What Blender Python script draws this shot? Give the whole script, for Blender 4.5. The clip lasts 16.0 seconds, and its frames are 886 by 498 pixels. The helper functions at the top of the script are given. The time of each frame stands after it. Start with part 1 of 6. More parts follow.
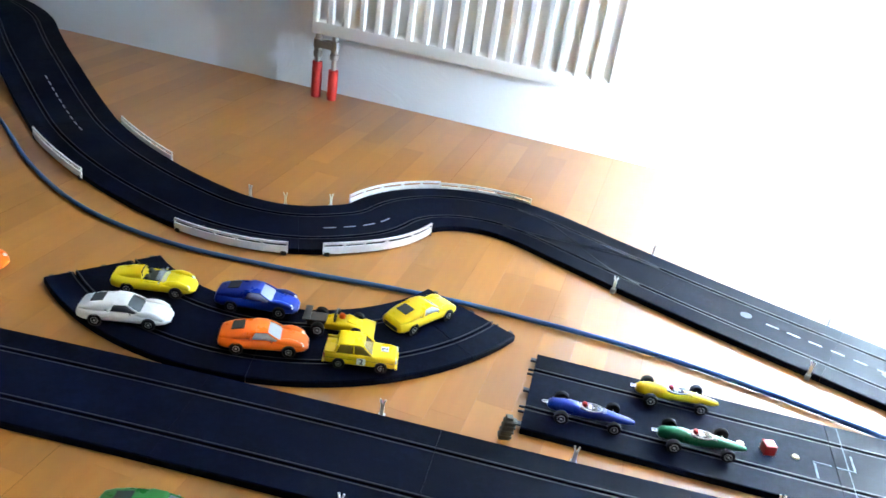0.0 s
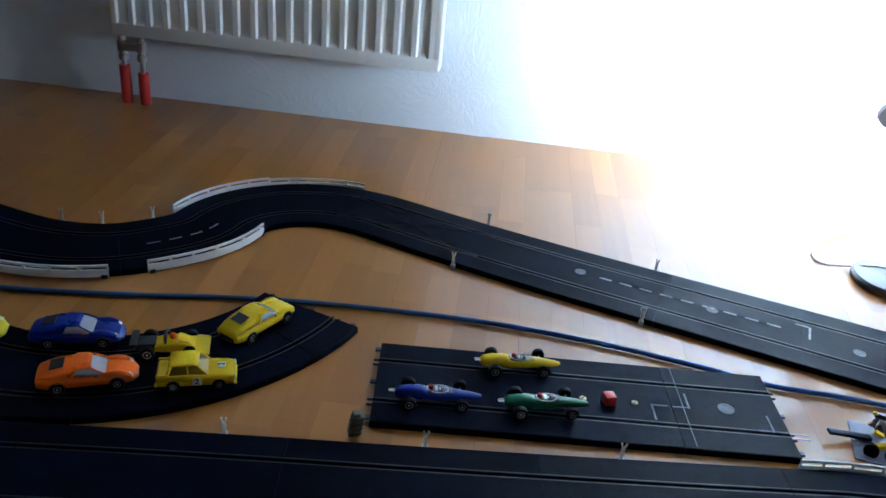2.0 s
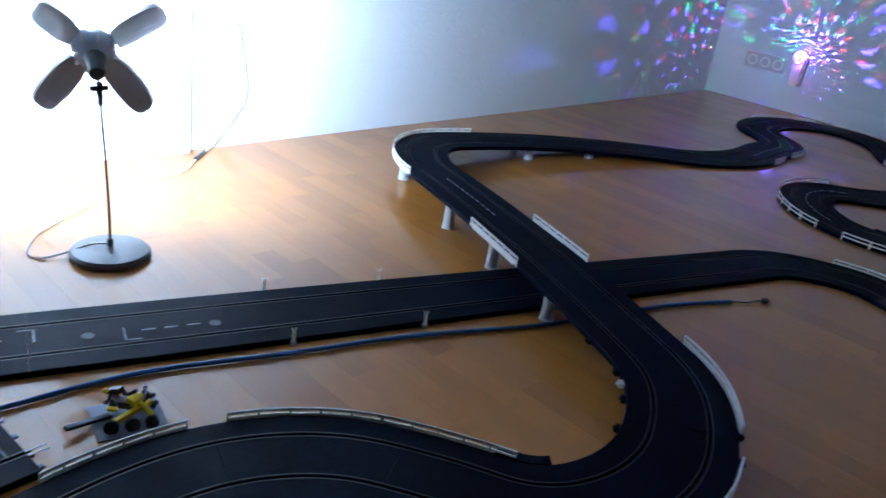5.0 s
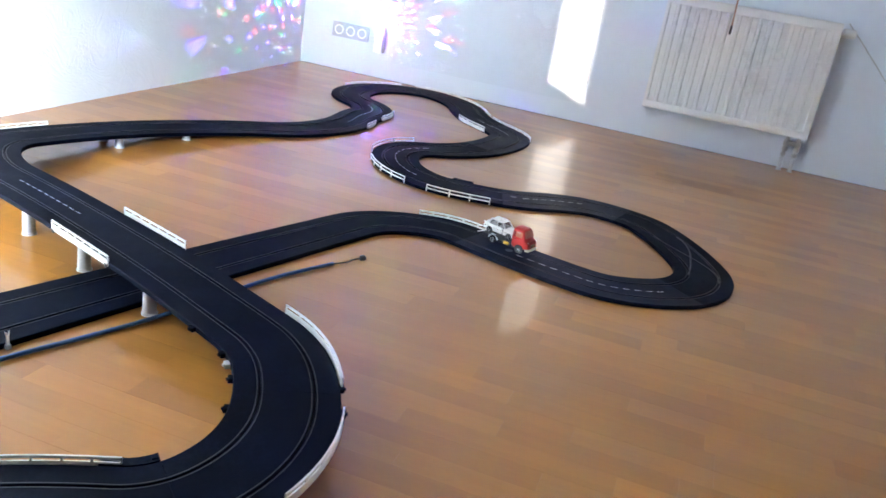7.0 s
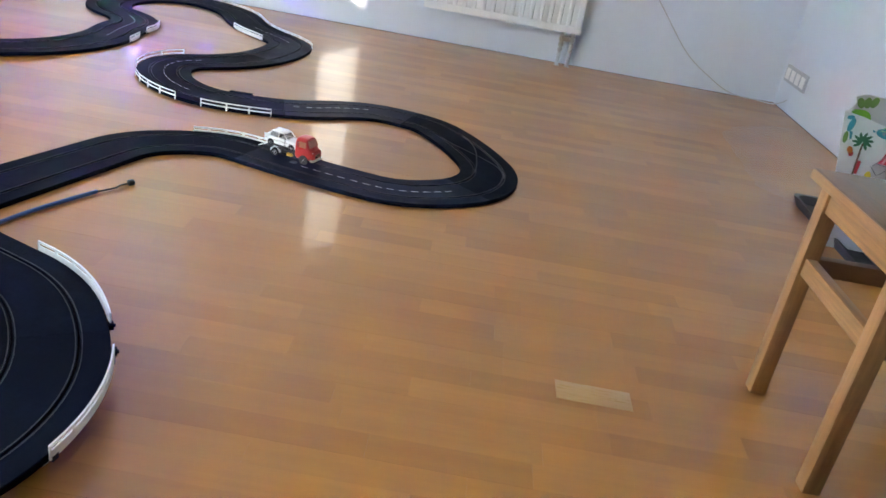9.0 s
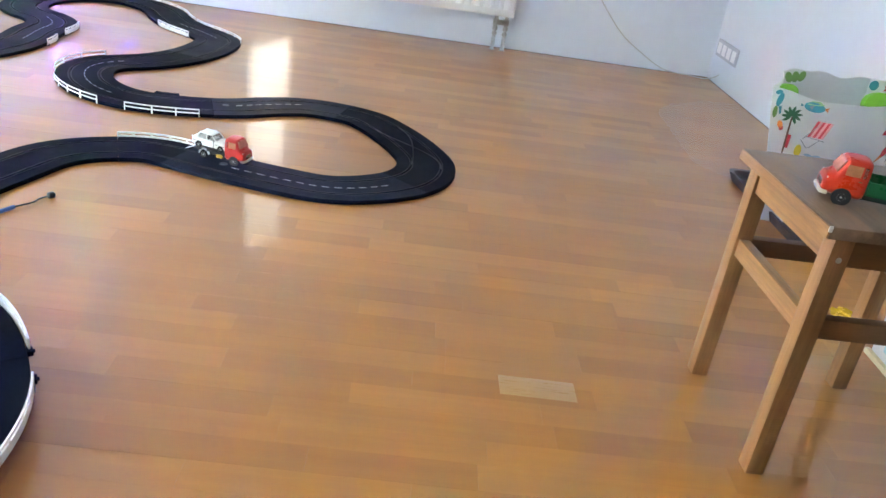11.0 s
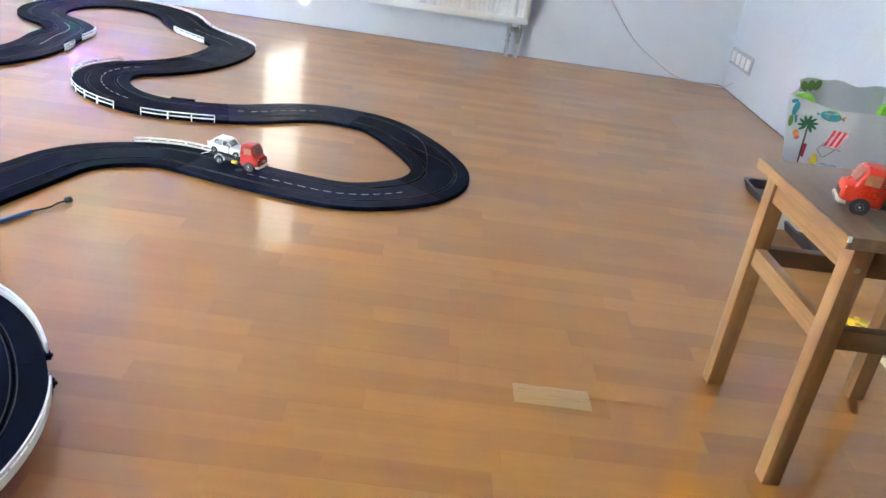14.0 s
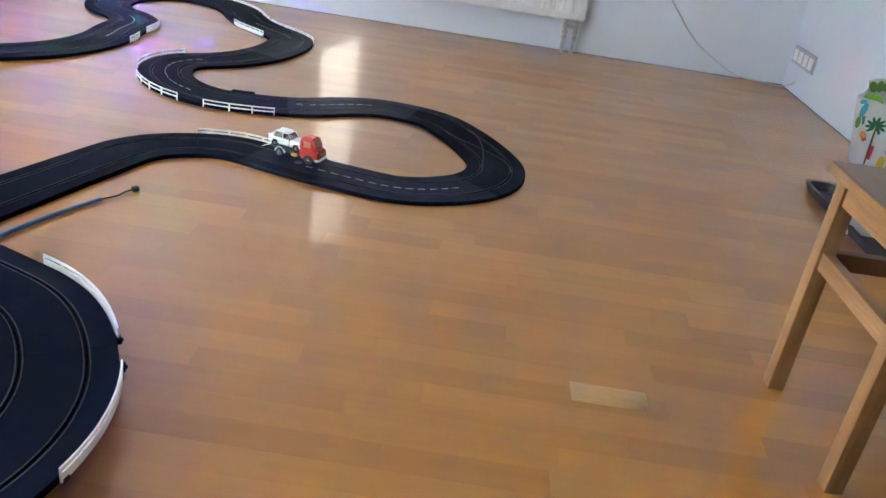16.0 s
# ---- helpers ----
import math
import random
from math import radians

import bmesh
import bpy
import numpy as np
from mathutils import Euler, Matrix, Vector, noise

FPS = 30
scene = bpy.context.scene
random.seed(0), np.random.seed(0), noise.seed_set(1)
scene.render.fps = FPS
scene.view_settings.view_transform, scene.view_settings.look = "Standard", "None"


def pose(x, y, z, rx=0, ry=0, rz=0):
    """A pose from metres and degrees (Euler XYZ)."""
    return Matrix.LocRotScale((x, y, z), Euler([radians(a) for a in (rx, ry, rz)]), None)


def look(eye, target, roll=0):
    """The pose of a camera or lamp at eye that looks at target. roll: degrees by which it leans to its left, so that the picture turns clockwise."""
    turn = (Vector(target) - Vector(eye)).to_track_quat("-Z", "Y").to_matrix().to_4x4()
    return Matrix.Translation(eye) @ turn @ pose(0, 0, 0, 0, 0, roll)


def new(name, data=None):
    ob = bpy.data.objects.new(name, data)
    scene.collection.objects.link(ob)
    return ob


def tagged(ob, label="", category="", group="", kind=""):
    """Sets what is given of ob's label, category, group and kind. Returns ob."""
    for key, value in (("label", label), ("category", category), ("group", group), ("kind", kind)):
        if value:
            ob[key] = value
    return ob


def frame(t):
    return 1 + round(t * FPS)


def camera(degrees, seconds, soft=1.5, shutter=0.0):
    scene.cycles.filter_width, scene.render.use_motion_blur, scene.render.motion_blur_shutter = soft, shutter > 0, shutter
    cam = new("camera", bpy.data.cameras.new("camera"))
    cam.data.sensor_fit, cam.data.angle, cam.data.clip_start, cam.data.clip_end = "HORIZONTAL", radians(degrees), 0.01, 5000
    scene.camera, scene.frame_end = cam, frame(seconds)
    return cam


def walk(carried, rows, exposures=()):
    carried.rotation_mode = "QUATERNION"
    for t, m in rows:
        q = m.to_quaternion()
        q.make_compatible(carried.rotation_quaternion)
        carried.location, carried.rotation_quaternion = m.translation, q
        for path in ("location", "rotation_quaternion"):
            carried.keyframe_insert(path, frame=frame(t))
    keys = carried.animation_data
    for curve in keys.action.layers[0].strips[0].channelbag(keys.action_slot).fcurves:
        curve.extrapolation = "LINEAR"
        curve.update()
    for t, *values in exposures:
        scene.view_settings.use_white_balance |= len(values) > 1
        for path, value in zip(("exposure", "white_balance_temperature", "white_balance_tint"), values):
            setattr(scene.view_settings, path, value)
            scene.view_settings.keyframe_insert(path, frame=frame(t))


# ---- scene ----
cam = camera(57.6, 16.0, 1.5, 0.2)
PATH = [
    (0, (0.461, 0.412, 0.776), (0.03, 2.127, -0.157), 8.5),
    (0.5, (0.499, 0.44, 0.763), (0.183, 2.157, -0.212), 7.4),
    (1, (0.503, 0.445, 0.776), (0.279, 2.177, -0.198), 7.9),
    (1.5, (0.496, 0.447, 0.792), (0.331, 2.192, -0.171), 7.5),
    (2, (0.514, 0.451, 0.795), (0.412, 2.208, -0.154), 5.7),
    (2.5, (0.551, 0.446, 0.791), (0.655, 2.218, -0.13), 6.1),
    (3, (0.585, 0.435, 0.785), (0.935, 2.191, -0.106), 7.0),
    (3.5, (0.619, 0.429, 0.781), (1.27, 2.115, -0.074), 6.4),
    (4, (0.656, 0.437, 0.783), (1.528, 2.032, -0.051), 6.5),
    (4.5, (0.68, 0.451, 0.784), (1.758, 1.924, -0.034), 7.6),
    (5, (0.721, 0.444, 0.797), (2.068, 1.693, 0.006), 8.1),
    (5.2, (0.735, 0.428, 0.797), (2.182, 1.574, 0.027), 8.3),
    (7.3, (0.755, 0.344, 0.838), (2.566, 0.737, 0.087), 10.1),
    (7.5, (0.761, 0.338, 0.831), (2.58, 0.65, 0.061), 10.5),
    (8, (0.78, 0.333, 0.828), (2.6, 0.557, 0.031), 10.2),
    (8.5, (0.791, 0.324, 0.822), (2.612, 0.473, 0.008), 10.1),
    (9, (0.804, 0.305, 0.814), (2.616, 0.312, -0.033), 10.4),
    (9.5, (0.816, 0.289, 0.815), (2.616, 0.246, -0.055), 9.8),
    (9.7, (0.821, 0.285, 0.817), (2.618, 0.223, -0.059), 9.7),
    (12, (0.848, 0.277, 0.831), (2.652, 0.147, -0.022), 8.8),
    (12.5, (0.846, 0.277, 0.831), (2.652, 0.152, -0.018), 8.7),
    (13, (0.847, 0.279, 0.831), (2.653, 0.162, -0.018), 8.7),
    (13.5, (0.846, 0.282, 0.829), (2.654, 0.174, -0.02), 8.8),
    (14, (0.843, 0.287, 0.829), (2.65, 0.197, -0.023), 8.9),
    (14.5, (0.843, 0.291, 0.827), (2.649, 0.227, -0.029), 9.0),
    (15, (0.841, 0.296, 0.826), (2.645, 0.258, -0.036), 9.0),
    (15.5, (0.842, 0.3, 0.824), (2.643, 0.287, -0.047), 9.0),
    (16, (0.837, 0.315, 0.83), (2.633, 0.333, -0.049), 8.8),
]
walk(cam, [(t, look(eye, target, roll)) for t, eye, target, roll in PATH],
     exposures=[(0, 2.17, 6500, 10), (0.5, 1.52, 6400, 10), (1, 1.29, 6300, 10), (1.5, 0.68, 6200, 10), (2, 0.00, 6000, 10), (2.5, -0.95, 5900, 10), (3, -2.55, 5700, 10), (3.5, -3.72, 5600, 11), (4, -4.00, 5600, 11), (4.5, -2.95, 5700, 12),
                (5, -0.85, 5700, 14), (5.2, -0.10, 5850, 14), (7.3, 1.10, 7100, 14), (8, 0.63, 7350, 14), (8.5, 0.67, 7350, 14), (9, 1.25, 7300, 12), (9.5, 1.48, 7300, 12), (12, 1.74, 7250, 11), (14.5, 1.60, 7250, 11), (16, 1.28, 7250, 12)])

# ---- world, sun and window light ----
world = bpy.data.worlds.new("sky")
scene.world = world
world.use_nodes = True
wn = world.node_tree.nodes
sky = wn.new("ShaderNodeTexSky")
sky.sky_type = "NISHITA"
sky.sun_disc = False
sky.sun_elevation = radians(8.6)
sky.sun_rotation = radians(288)
world.node_tree.links.new(sky.outputs[0], wn["Background"].inputs[0])
wn["Background"].inputs[1].default_value = 0.05


def sun_lamp(strength, toward):
    d = bpy.data.lights.new("sun", "SUN")
    d.energy, d.angle, d.color = strength, radians(0.5), (1.0, 0.93, 0.84)
    ob = new("sun", d)
    ob.matrix_world = look((-6, 5, 3), Vector((-6, 5, 3)) + Vector(toward))
    return ob


def window_light(name, eye, target, wide, high, watts, color):
    d = bpy.data.lights.new(name, "AREA")
    d.shape, d.size, d.size_y, d.energy, d.color = "RECTANGLE", wide, high, watts, color
    ob = new(name, d)
    ob.matrix_world = look(eye, target)
    return ob


sun_lamp(5.0, (1.0, -0.325, -0.160))
window_light("skylight", (-0.1, 2.80, 1.55), (0.5, 0.6, 0.9), 1.16, 1.26, 1.1, (0.88, 0.94, 1.0))
LED_POWER = 1700.0


# ---- helpers for shapes ----
def part(name, bm, material, parent=None, label="", smooth=True):
    """One mesh object out of a bmesh, under its thing."""
    bmesh.ops.recalc_face_normals(bm, faces=bm.faces)
    me = bpy.data.meshes.new(name)
    bm.to_mesh(me)
    bm.free()
    if material:
        me.materials.append(material)
    if smooth:
        me.shade_smooth()
        try:
            me.set_sharp_from_angle(angle=radians(38))
        except AttributeError:
            pass
    ob = new(name, me)
    if parent is not None:
        ob.parent = parent
    if label:
        ob["label"] = label
    return ob


def thing(name, m, label, category, group="", kind=""):
    ob = new(name)
    ob.empty_display_size = 0.05
    ob.matrix_world = m
    return tagged(ob, label, category, group, kind)


def box(bm, x0, x1, y0, y1, z0, z1, bevel=0.0, m=None):
    v = [bm.verts.new((x, y, z)) for x in (x0, x1) for y in (y0, y1) for z in (z0, z1)]
    f = [bm.faces.new([v[i] for i in q]) for q in ((0, 1, 3, 2), (4, 6, 7, 5), (0, 4, 5, 1), (2, 3, 7, 6), (0, 2, 6, 4), (1, 5, 7, 3))]
    if bevel:
        e = list({e for q in f for e in q.edges})
        r = bmesh.ops.bevel(bm, geom=e, offset=bevel, segments=2, affect="EDGES", profile=0.6)
        v = list({w for q in r["faces"] for w in q.verts} | {w for w in v if w.is_valid})
    if m is not None:
        bmesh.ops.transform(bm, matrix=m, verts=v)
    return v


def boxed(x0, x1, y0, y1, z0, z1, bevel=0.0, m=None):
    bm = bmesh.new()
    box(bm, x0, x1, y0, y1, z0, z1, bevel, m)
    return bm


def tube(bm, pts, r, n=10, cap=True):
    """A round tube along a line of points; r a number or one for each point."""
    pts = [Vector(p) for p in pts]
    rings, up = [], Vector((0, 0, 1))
    for i, p in enumerate(pts):
        d = (pts[min(i + 1, len(pts) - 1)] - pts[max(i - 1, 0)]).normalized()
        a = d.cross(up)
        if a.length < 0.05:
            a = d.cross(Vector((1, 0, 0)))
        a.normalize()
        b = d.cross(a)
        ri = r[i] if isinstance(r, (list, tuple)) else r
        rings.append([bm.verts.new(p + ri * (math.cos(k * math.tau / n) * a + math.sin(k * math.tau / n) * b)) for k in range(n)])
    for p, q in zip(rings, rings[1:]):
        for k in range(n):
            bm.faces.new((p[k], p[(k + 1) % n], q[(k + 1) % n], q[k]))
    if cap:
        bm.faces.new(rings[0][::-1])
        bm.faces.new(rings[-1])
    return bm


def tubed(pts, r, n=10):
    return tube(bmesh.new(), pts, r, n)


def lathe(profile, n=24, m=None):
    """A turned shape from (radius, height) pairs."""
    bm = bmesh.new()
    rings = []
    for r, z in profile:
        rings.append([bm.verts.new((r * math.cos(k * math.tau / n), r * math.sin(k * math.tau / n), z)) for k in range(n)])
    for p, q in zip(rings, rings[1:]):
        for k in range(n):
            bm.faces.new((p[k], p[(k + 1) % n], q[(k + 1) % n], q[k]))
    bm.faces.new(rings[0][::-1])
    bm.faces.new(rings[-1])
    if m is not None:
        bmesh.ops.transform(bm, matrix=m, verts=bm.verts)
    return bm


def smooth_line(pts, n=8):
    """Catmull-Rom through the points."""
    pts = [Vector(p) for p in pts]
    out = []
    for i in range(len(pts) - 1):
        p0, p1, p2, p3 = pts[max(i - 1, 0)], pts[i], pts[i + 1], pts[min(i + 2, len(pts) - 1)]
        for k in range(n):
            u = k / n
            out.append(0.5 * (2 * p1 + (p2 - p0) * u + (2 * p0 - 5 * p1 + 4 * p2 - p3) * u * u + (3 * p1 - p0 - 3 * p2 + p3) * u ** 3))
    return out + [pts[-1]]


def loft(sections, n=20, fine=3):
    """A hull from sections (x, half width, bottom, top, squareness), rounded between them."""
    rows = []
    for i in range(len(sections) - 1):
        for k in range(fine):
            u = k / fine
            rows.append([a + (b - a) * (u if fine == 1 else u * u * (3 - 2 * u) * 0.5 + u * 0.5) for a, b in zip(sections[i], sections[i + 1])])
    rows.append(list(sections[-1]))
    bm = bmesh.new()
    rings = []
    for x, w, z0, z1, p in rows:
        ring = []
        for k in range(n):
            a = (k + 0.5) * math.tau / n
            c, s = math.cos(a), math.sin(a)
            ring.append(bm.verts.new((x, w * math.copysign(abs(c) ** (2 / p), c), (z0 + z1) / 2 + (z1 - z0) / 2 * math.copysign(abs(s) ** (2 / p), s))))
        rings.append(ring)
    for p, q in zip(rings, rings[1:]):
        for k in range(n):
            bm.faces.new((p[k], p[(k + 1) % n], q[(k + 1) % n], q[k]))
    bm.faces.new(rings[0][::-1])
    bm.faces.new(rings[-1])
    return bm


# ---- materials ----
def material(name, color, rough=0.5, metal=0.0, vary=0.12, scale=8.0, bump=0.0, bump_scale=60.0, coat=0.0, stretch=(1, 1, 1), rough_vary=0.1, spec=0.5):
    """A painted, moulded or cast surface: colour at two scales, uneven gloss and a fine relief."""
    m = bpy.data.materials.new(name)
    m.use_nodes = True
    nt = m.node_tree
    b = nt.nodes["Principled BSDF"]
    tc = nt.nodes.new("ShaderNodeTexCoord")
    mp = nt.nodes.new("ShaderNodeMapping")
    mp.inputs["Scale"].default_value = stretch
    nt.links.new(tc.outputs["Object"], mp.inputs[0])
    n1 = nt.nodes.new("ShaderNodeTexNoise")
    n1.inputs["Scale"].default_value, n1.inputs["Detail"].default_value = scale, 6
    n2 = nt.nodes.new("ShaderNodeTexNoise")
    n2.inputs["Scale"].default_value, n2.inputs["Detail"].default_value = scale * 9, 3
    add = nt.nodes.new("ShaderNodeMath")
    add.operation = "MULTIPLY_ADD"
    add.inputs[1].default_value = 0.35
    nt.links.new(mp.outputs[0], n1.inputs[0])
    nt.links.new(mp.outputs[0], n2.inputs[0])
    nt.links.new(n2.outputs[0], add.inputs[0])
    nt.links.new(n1.outputs[0], add.inputs[2])
    ramp = nt.nodes.new("ShaderNodeMapRange")
    ramp.inputs[1].default_value, ramp.inputs[2].default_value = 0.35, 1.0
    ramp.inputs[3].default_value, ramp.inputs[4].default_value = 1 - vary, 1 + vary
    nt.links.new(add.outputs[0], ramp.inputs[0])
    mul = nt.nodes.new("ShaderNodeVectorMath")
    mul.operation = "SCALE"
    mul.inputs[0].default_value = color[:3]
    nt.links.new(ramp.outputs[0], mul.inputs["Scale"])
    nt.links.new(mul.outputs[0], b.inputs["Base Color"])
    rr = nt.nodes.new("ShaderNodeMapRange")
    rr.inputs[1].default_value, rr.inputs[2].default_value = 0.3, 1.0
    rr.inputs[3].default_value, rr.inputs[4].default_value = max(rough - rough_vary, 0.02), min(rough + rough_vary, 1)
    nt.links.new(add.outputs[0], rr.inputs[0])
    nt.links.new(rr.outputs[0], b.inputs["Roughness"])
    b.inputs["Metallic"].default_value = metal
    b.inputs["Coat Weight"].default_value = coat
    b.inputs["Specular IOR Level"].default_value = spec
    if bump:
        nb = nt.nodes.new("ShaderNodeTexNoise")
        nb.inputs["Scale"].default_value, nb.inputs["Detail"].default_value = bump_scale, 5
        nt.links.new(mp.outputs[0], nb.inputs[0])
        bp = nt.nodes.new("ShaderNodeBump")
        bp.inputs["Strength"].default_value, bp.inputs["Distance"].default_value = bump, 0.004
        nt.links.new(nb.outputs[0], bp.inputs["Height"])
        nt.links.new(bp.outputs[0], b.inputs["Normal"])
    return m


def parquet(name, per_object):
    """Lacquered beech strips, each strip of its own tone, grain along y."""
    m = bpy.data.materials.new(name)
    m.use_nodes = True
    nt = m.node_tree
    b = nt.nodes["Principled BSDF"]
    if per_object:
        rnd = nt.nodes.new("ShaderNodeObjectInfo").outputs["Random"]
    else:
        rnd = nt.nodes.new("ShaderNodeNewGeometry").outputs["Random Per Island"]
    geo = nt.nodes.new("ShaderNodeNewGeometry")
    off = nt.nodes.new("ShaderNodeVectorMath")
    off.operation = "MULTIPLY_ADD"
    off.inputs[1].default_value = (17.0, 31.0, 7.0)
    nt.links.new(rnd, off.inputs[0])
    nt.links.new(geo.outputs["Position"], off.inputs[2])
    mp = nt.nodes.new("ShaderNodeMapping")
    mp.inputs["Scale"].default_value = (55, 1.8, 20)
    nt.links.new(off.outputs[0], mp.inputs[0])
    grain = nt.nodes.new("ShaderNodeTexNoise")
    grain.inputs["Scale"].default_value, grain.inputs["Detail"].default_value, grain.inputs["Roughness"].default_value = 1.0, 8, 0.6
    nt.links.new(mp.outputs[0], grain.inputs[0])
    fleck = nt.nodes.new("ShaderNodeTexNoise")
    fleck.inputs["Scale"].default_value = 3.5
    nt.links.new(off.outputs[0], fleck.inputs[0])
    ramp = nt.nodes.new("ShaderNodeValToRGB")
    ramp.color_ramp.elements[0].color, ramp.color_ramp.elements[1].color = (0.230, 0.080, 0.0115, 1), (0.470, 0.195, 0.033, 1)
    mid = ramp.color_ramp.elements.new(0.5)
    mid.color = (0.336, 0.132, 0.0212, 1)
    s1 = nt.nodes.new("ShaderNodeMath")
    s1.operation = "MULTIPLY_ADD"
    s1.inputs[1].default_value, s1.inputs[2].default_value = 0.38, 0.03
    nt.links.new(rnd, s1.inputs[0])
    s2 = nt.nodes.new("ShaderNodeMath")
    s2.operation = "MULTIPLY_ADD"
    s2.inputs[1].default_value = 0.35
    nt.links.new(grain.outputs[0], s2.inputs[0])
    nt.links.new(s1.outputs[0], s2.inputs[2])
    s3 = nt.nodes.new("ShaderNodeMath")
    s3.operation = "MULTIPLY_ADD"
    s3.inputs[1].default_value = 0.28
    nt.links.new(fleck.outputs[0], s3.inputs[0])
    nt.links.new(s2.outputs[0], s3.inputs[2])
    nt.links.new(s3.outputs[0], ramp.inputs[0])
    nt.links.new(ramp.outputs[0], b.inputs["Base Color"])
    wear = nt.nodes.new("ShaderNodeTexNoise")
    wear.inputs["Scale"].default_value, wear.inputs["Detail"].default_value = 2.2, 7
    nt.links.new(geo.outputs["Position"], wear.inputs[0])
    rr = nt.nodes.new("ShaderNodeMapRange")
    rr.inputs[1].default_value, rr.inputs[2].default_value = 0.3, 0.75
    rr.inputs[3].default_value, rr.inputs[4].default_value = 0.30, 0.42
    nt.links.new(wear.outputs[0], rr.inputs[0])
    nt.links.new(rr.outputs[0], b.inputs["Roughness"])
    b.inputs["Specular IOR Level"].default_value = 0.38
    b.inputs["Coat Weight"].default_value, b.inputs["Coat Roughness"].default_value = 0.55, 0.06
    bp = nt.nodes.new("ShaderNodeBump")
    bp.inputs["Strength"].default_value, bp.inputs["Distance"].default_value = 0.012, 0.002
    nt.links.new(grain.outputs[0], bp.inputs["Height"])
    nt.links.new(bp.outputs[0], b.inputs["Normal"])
    return m


def plaster(name, color, coarse, rough, depth):
    """White paint over creased lining paper."""
    m = material(name, color, rough, vary=0.05, scale=1.3)
    nt = m.node_tree
    b = nt.nodes["Principled BSDF"]
    tc = nt.nodes.new("ShaderNodeTexCoord")
    warp = nt.nodes.new("ShaderNodeTexNoise")
    warp.inputs["Scale"].default_value, warp.inputs["Detail"].default_value = coarse, 7
    warp.inputs["Distortion"].default_value = 1.4
    nt.links.new(tc.outputs["Object"], warp.inputs[0])
    ridge = nt.nodes.new("ShaderNodeTexVoronoi")
    ridge.feature = "DISTANCE_TO_EDGE"
    ridge.inputs["Scale"].default_value = coarse * 1.6
    nt.links.new(warp.outputs["Color"], ridge.inputs[0])
    mix = nt.nodes.new("ShaderNodeMath")
    mix.operation = "MULTIPLY_ADD"
    mix.inputs[1].default_value = 0.8
    nt.links.new(ridge.outputs["Distance"], mix.inputs[0])
    nt.links.new(warp.outputs[0], mix.inputs[2])
    bp = nt.nodes.new("ShaderNodeBump")
    bp.inputs["Strength"].default_value, bp.inputs["Distance"].default_value = 0.5 if depth < 0.01 else 1.0, depth
    nt.links.new(mix.outputs[0], bp.inputs["Height"])
    nt.links.new(bp.outputs[0], b.inputs["Normal"])
    return m


def clear(name, color, rough=0.05, mixing=0.35):
    """Thin clear plastic or glass."""
    m = bpy.data.materials.new(name)
    m.use_nodes = True
    nt = m.node_tree
    b = nt.nodes["Principled BSDF"]
    b.inputs["Base Color"].default_value = (*color, 1)
    b.inputs["Roughness"].default_value = rough
    t = nt.nodes.new("ShaderNodeBsdfTransparent")
    mx = nt.nodes.new("ShaderNodeMixShader")
    mx.inputs[0].default_value = mixing
    nt.links.new(t.outputs[0], mx.inputs[1])
    nt.links.new(b.outputs[0], mx.inputs[2])
    nt.links.new(mx.outputs[0], nt.nodes["Material Output"].inputs[0])
    return m


def glow(name, color, strength):
    m = bpy.data.materials.new(name)
    m.use_nodes = True
    b = m.node_tree.nodes["Principled BSDF"]
    b.inputs["Base Color"].default_value = (0.9, 0.9, 0.9, 1)
    b.inputs["Emission Color"].default_value = (*color, 1)
    b.inputs["Emission Strength"].default_value = strength
    return m


PLANK = parquet("beech_parquet_strip", True)
PALE_FILM = clear("dull_pale_film", (0.92, 0.74, 0.60), 0.6, 0.10)
PLANKS = parquet("beech_parquet", False)
PALE = material("pale_beech_repair", (0.40, 0.225, 0.085), 0.3, vary=0.02, scale=5, stretch=(60, 3, 20))
GAP = material("floor_joint", (0.24, 0.10, 0.03), 0.8)
WALL_A = plaster("white_lining_paper", (0.74, 0.785, 0.83), 5.0, 0.75, 0.0036)
WALL = plaster("white_wall_paint", (0.73, 0.775, 0.83), 3.0, 0.7, 0.004)
WALL_SHINY = plaster("shiny_white_latex_paint", (0.73, 0.775, 0.83), 8.0, 0.22, 0.0095)
# for the unseen walls: colour set dark to cut fill light from behind
WALL_DIM = material("unseen_wall_darkened", (0.13, 0.110, 0.09), 0.8, vary=0.06, scale=1.5)
CEIL = material("ceiling_paint", (0.8, 0.8, 0.79), 0.9, vary=0.03)
ENAMEL = material("white_radiator_enamel", (0.78, 0.77, 0.74), 0.3, vary=0.04, scale=4)
STEEL = material("brushed_steel", (0.45, 0.44, 0.42), 0.35, 1.0, vary=0.2, scale=20)
RED_FOAM = material("red_pipe_sleeve", (0.55, 0.025, 0.02), 0.6, vary=0.15, scale=25, bump=0.3)
TRACK = material("black_track_plastic", (0.0008, 0.0018, 0.0060), 0.56, spec=0.028, vary=0.5, scale=5, bump=0.05, bump_scale=420, rough_vary=0.12)
TRACK_WORN = material("worn_grey_track_plastic", (0.0012, 0.0027, 0.0100), 0.52, spec=0.055, vary=0.7, scale=7, bump=0.06, bump_scale=420)


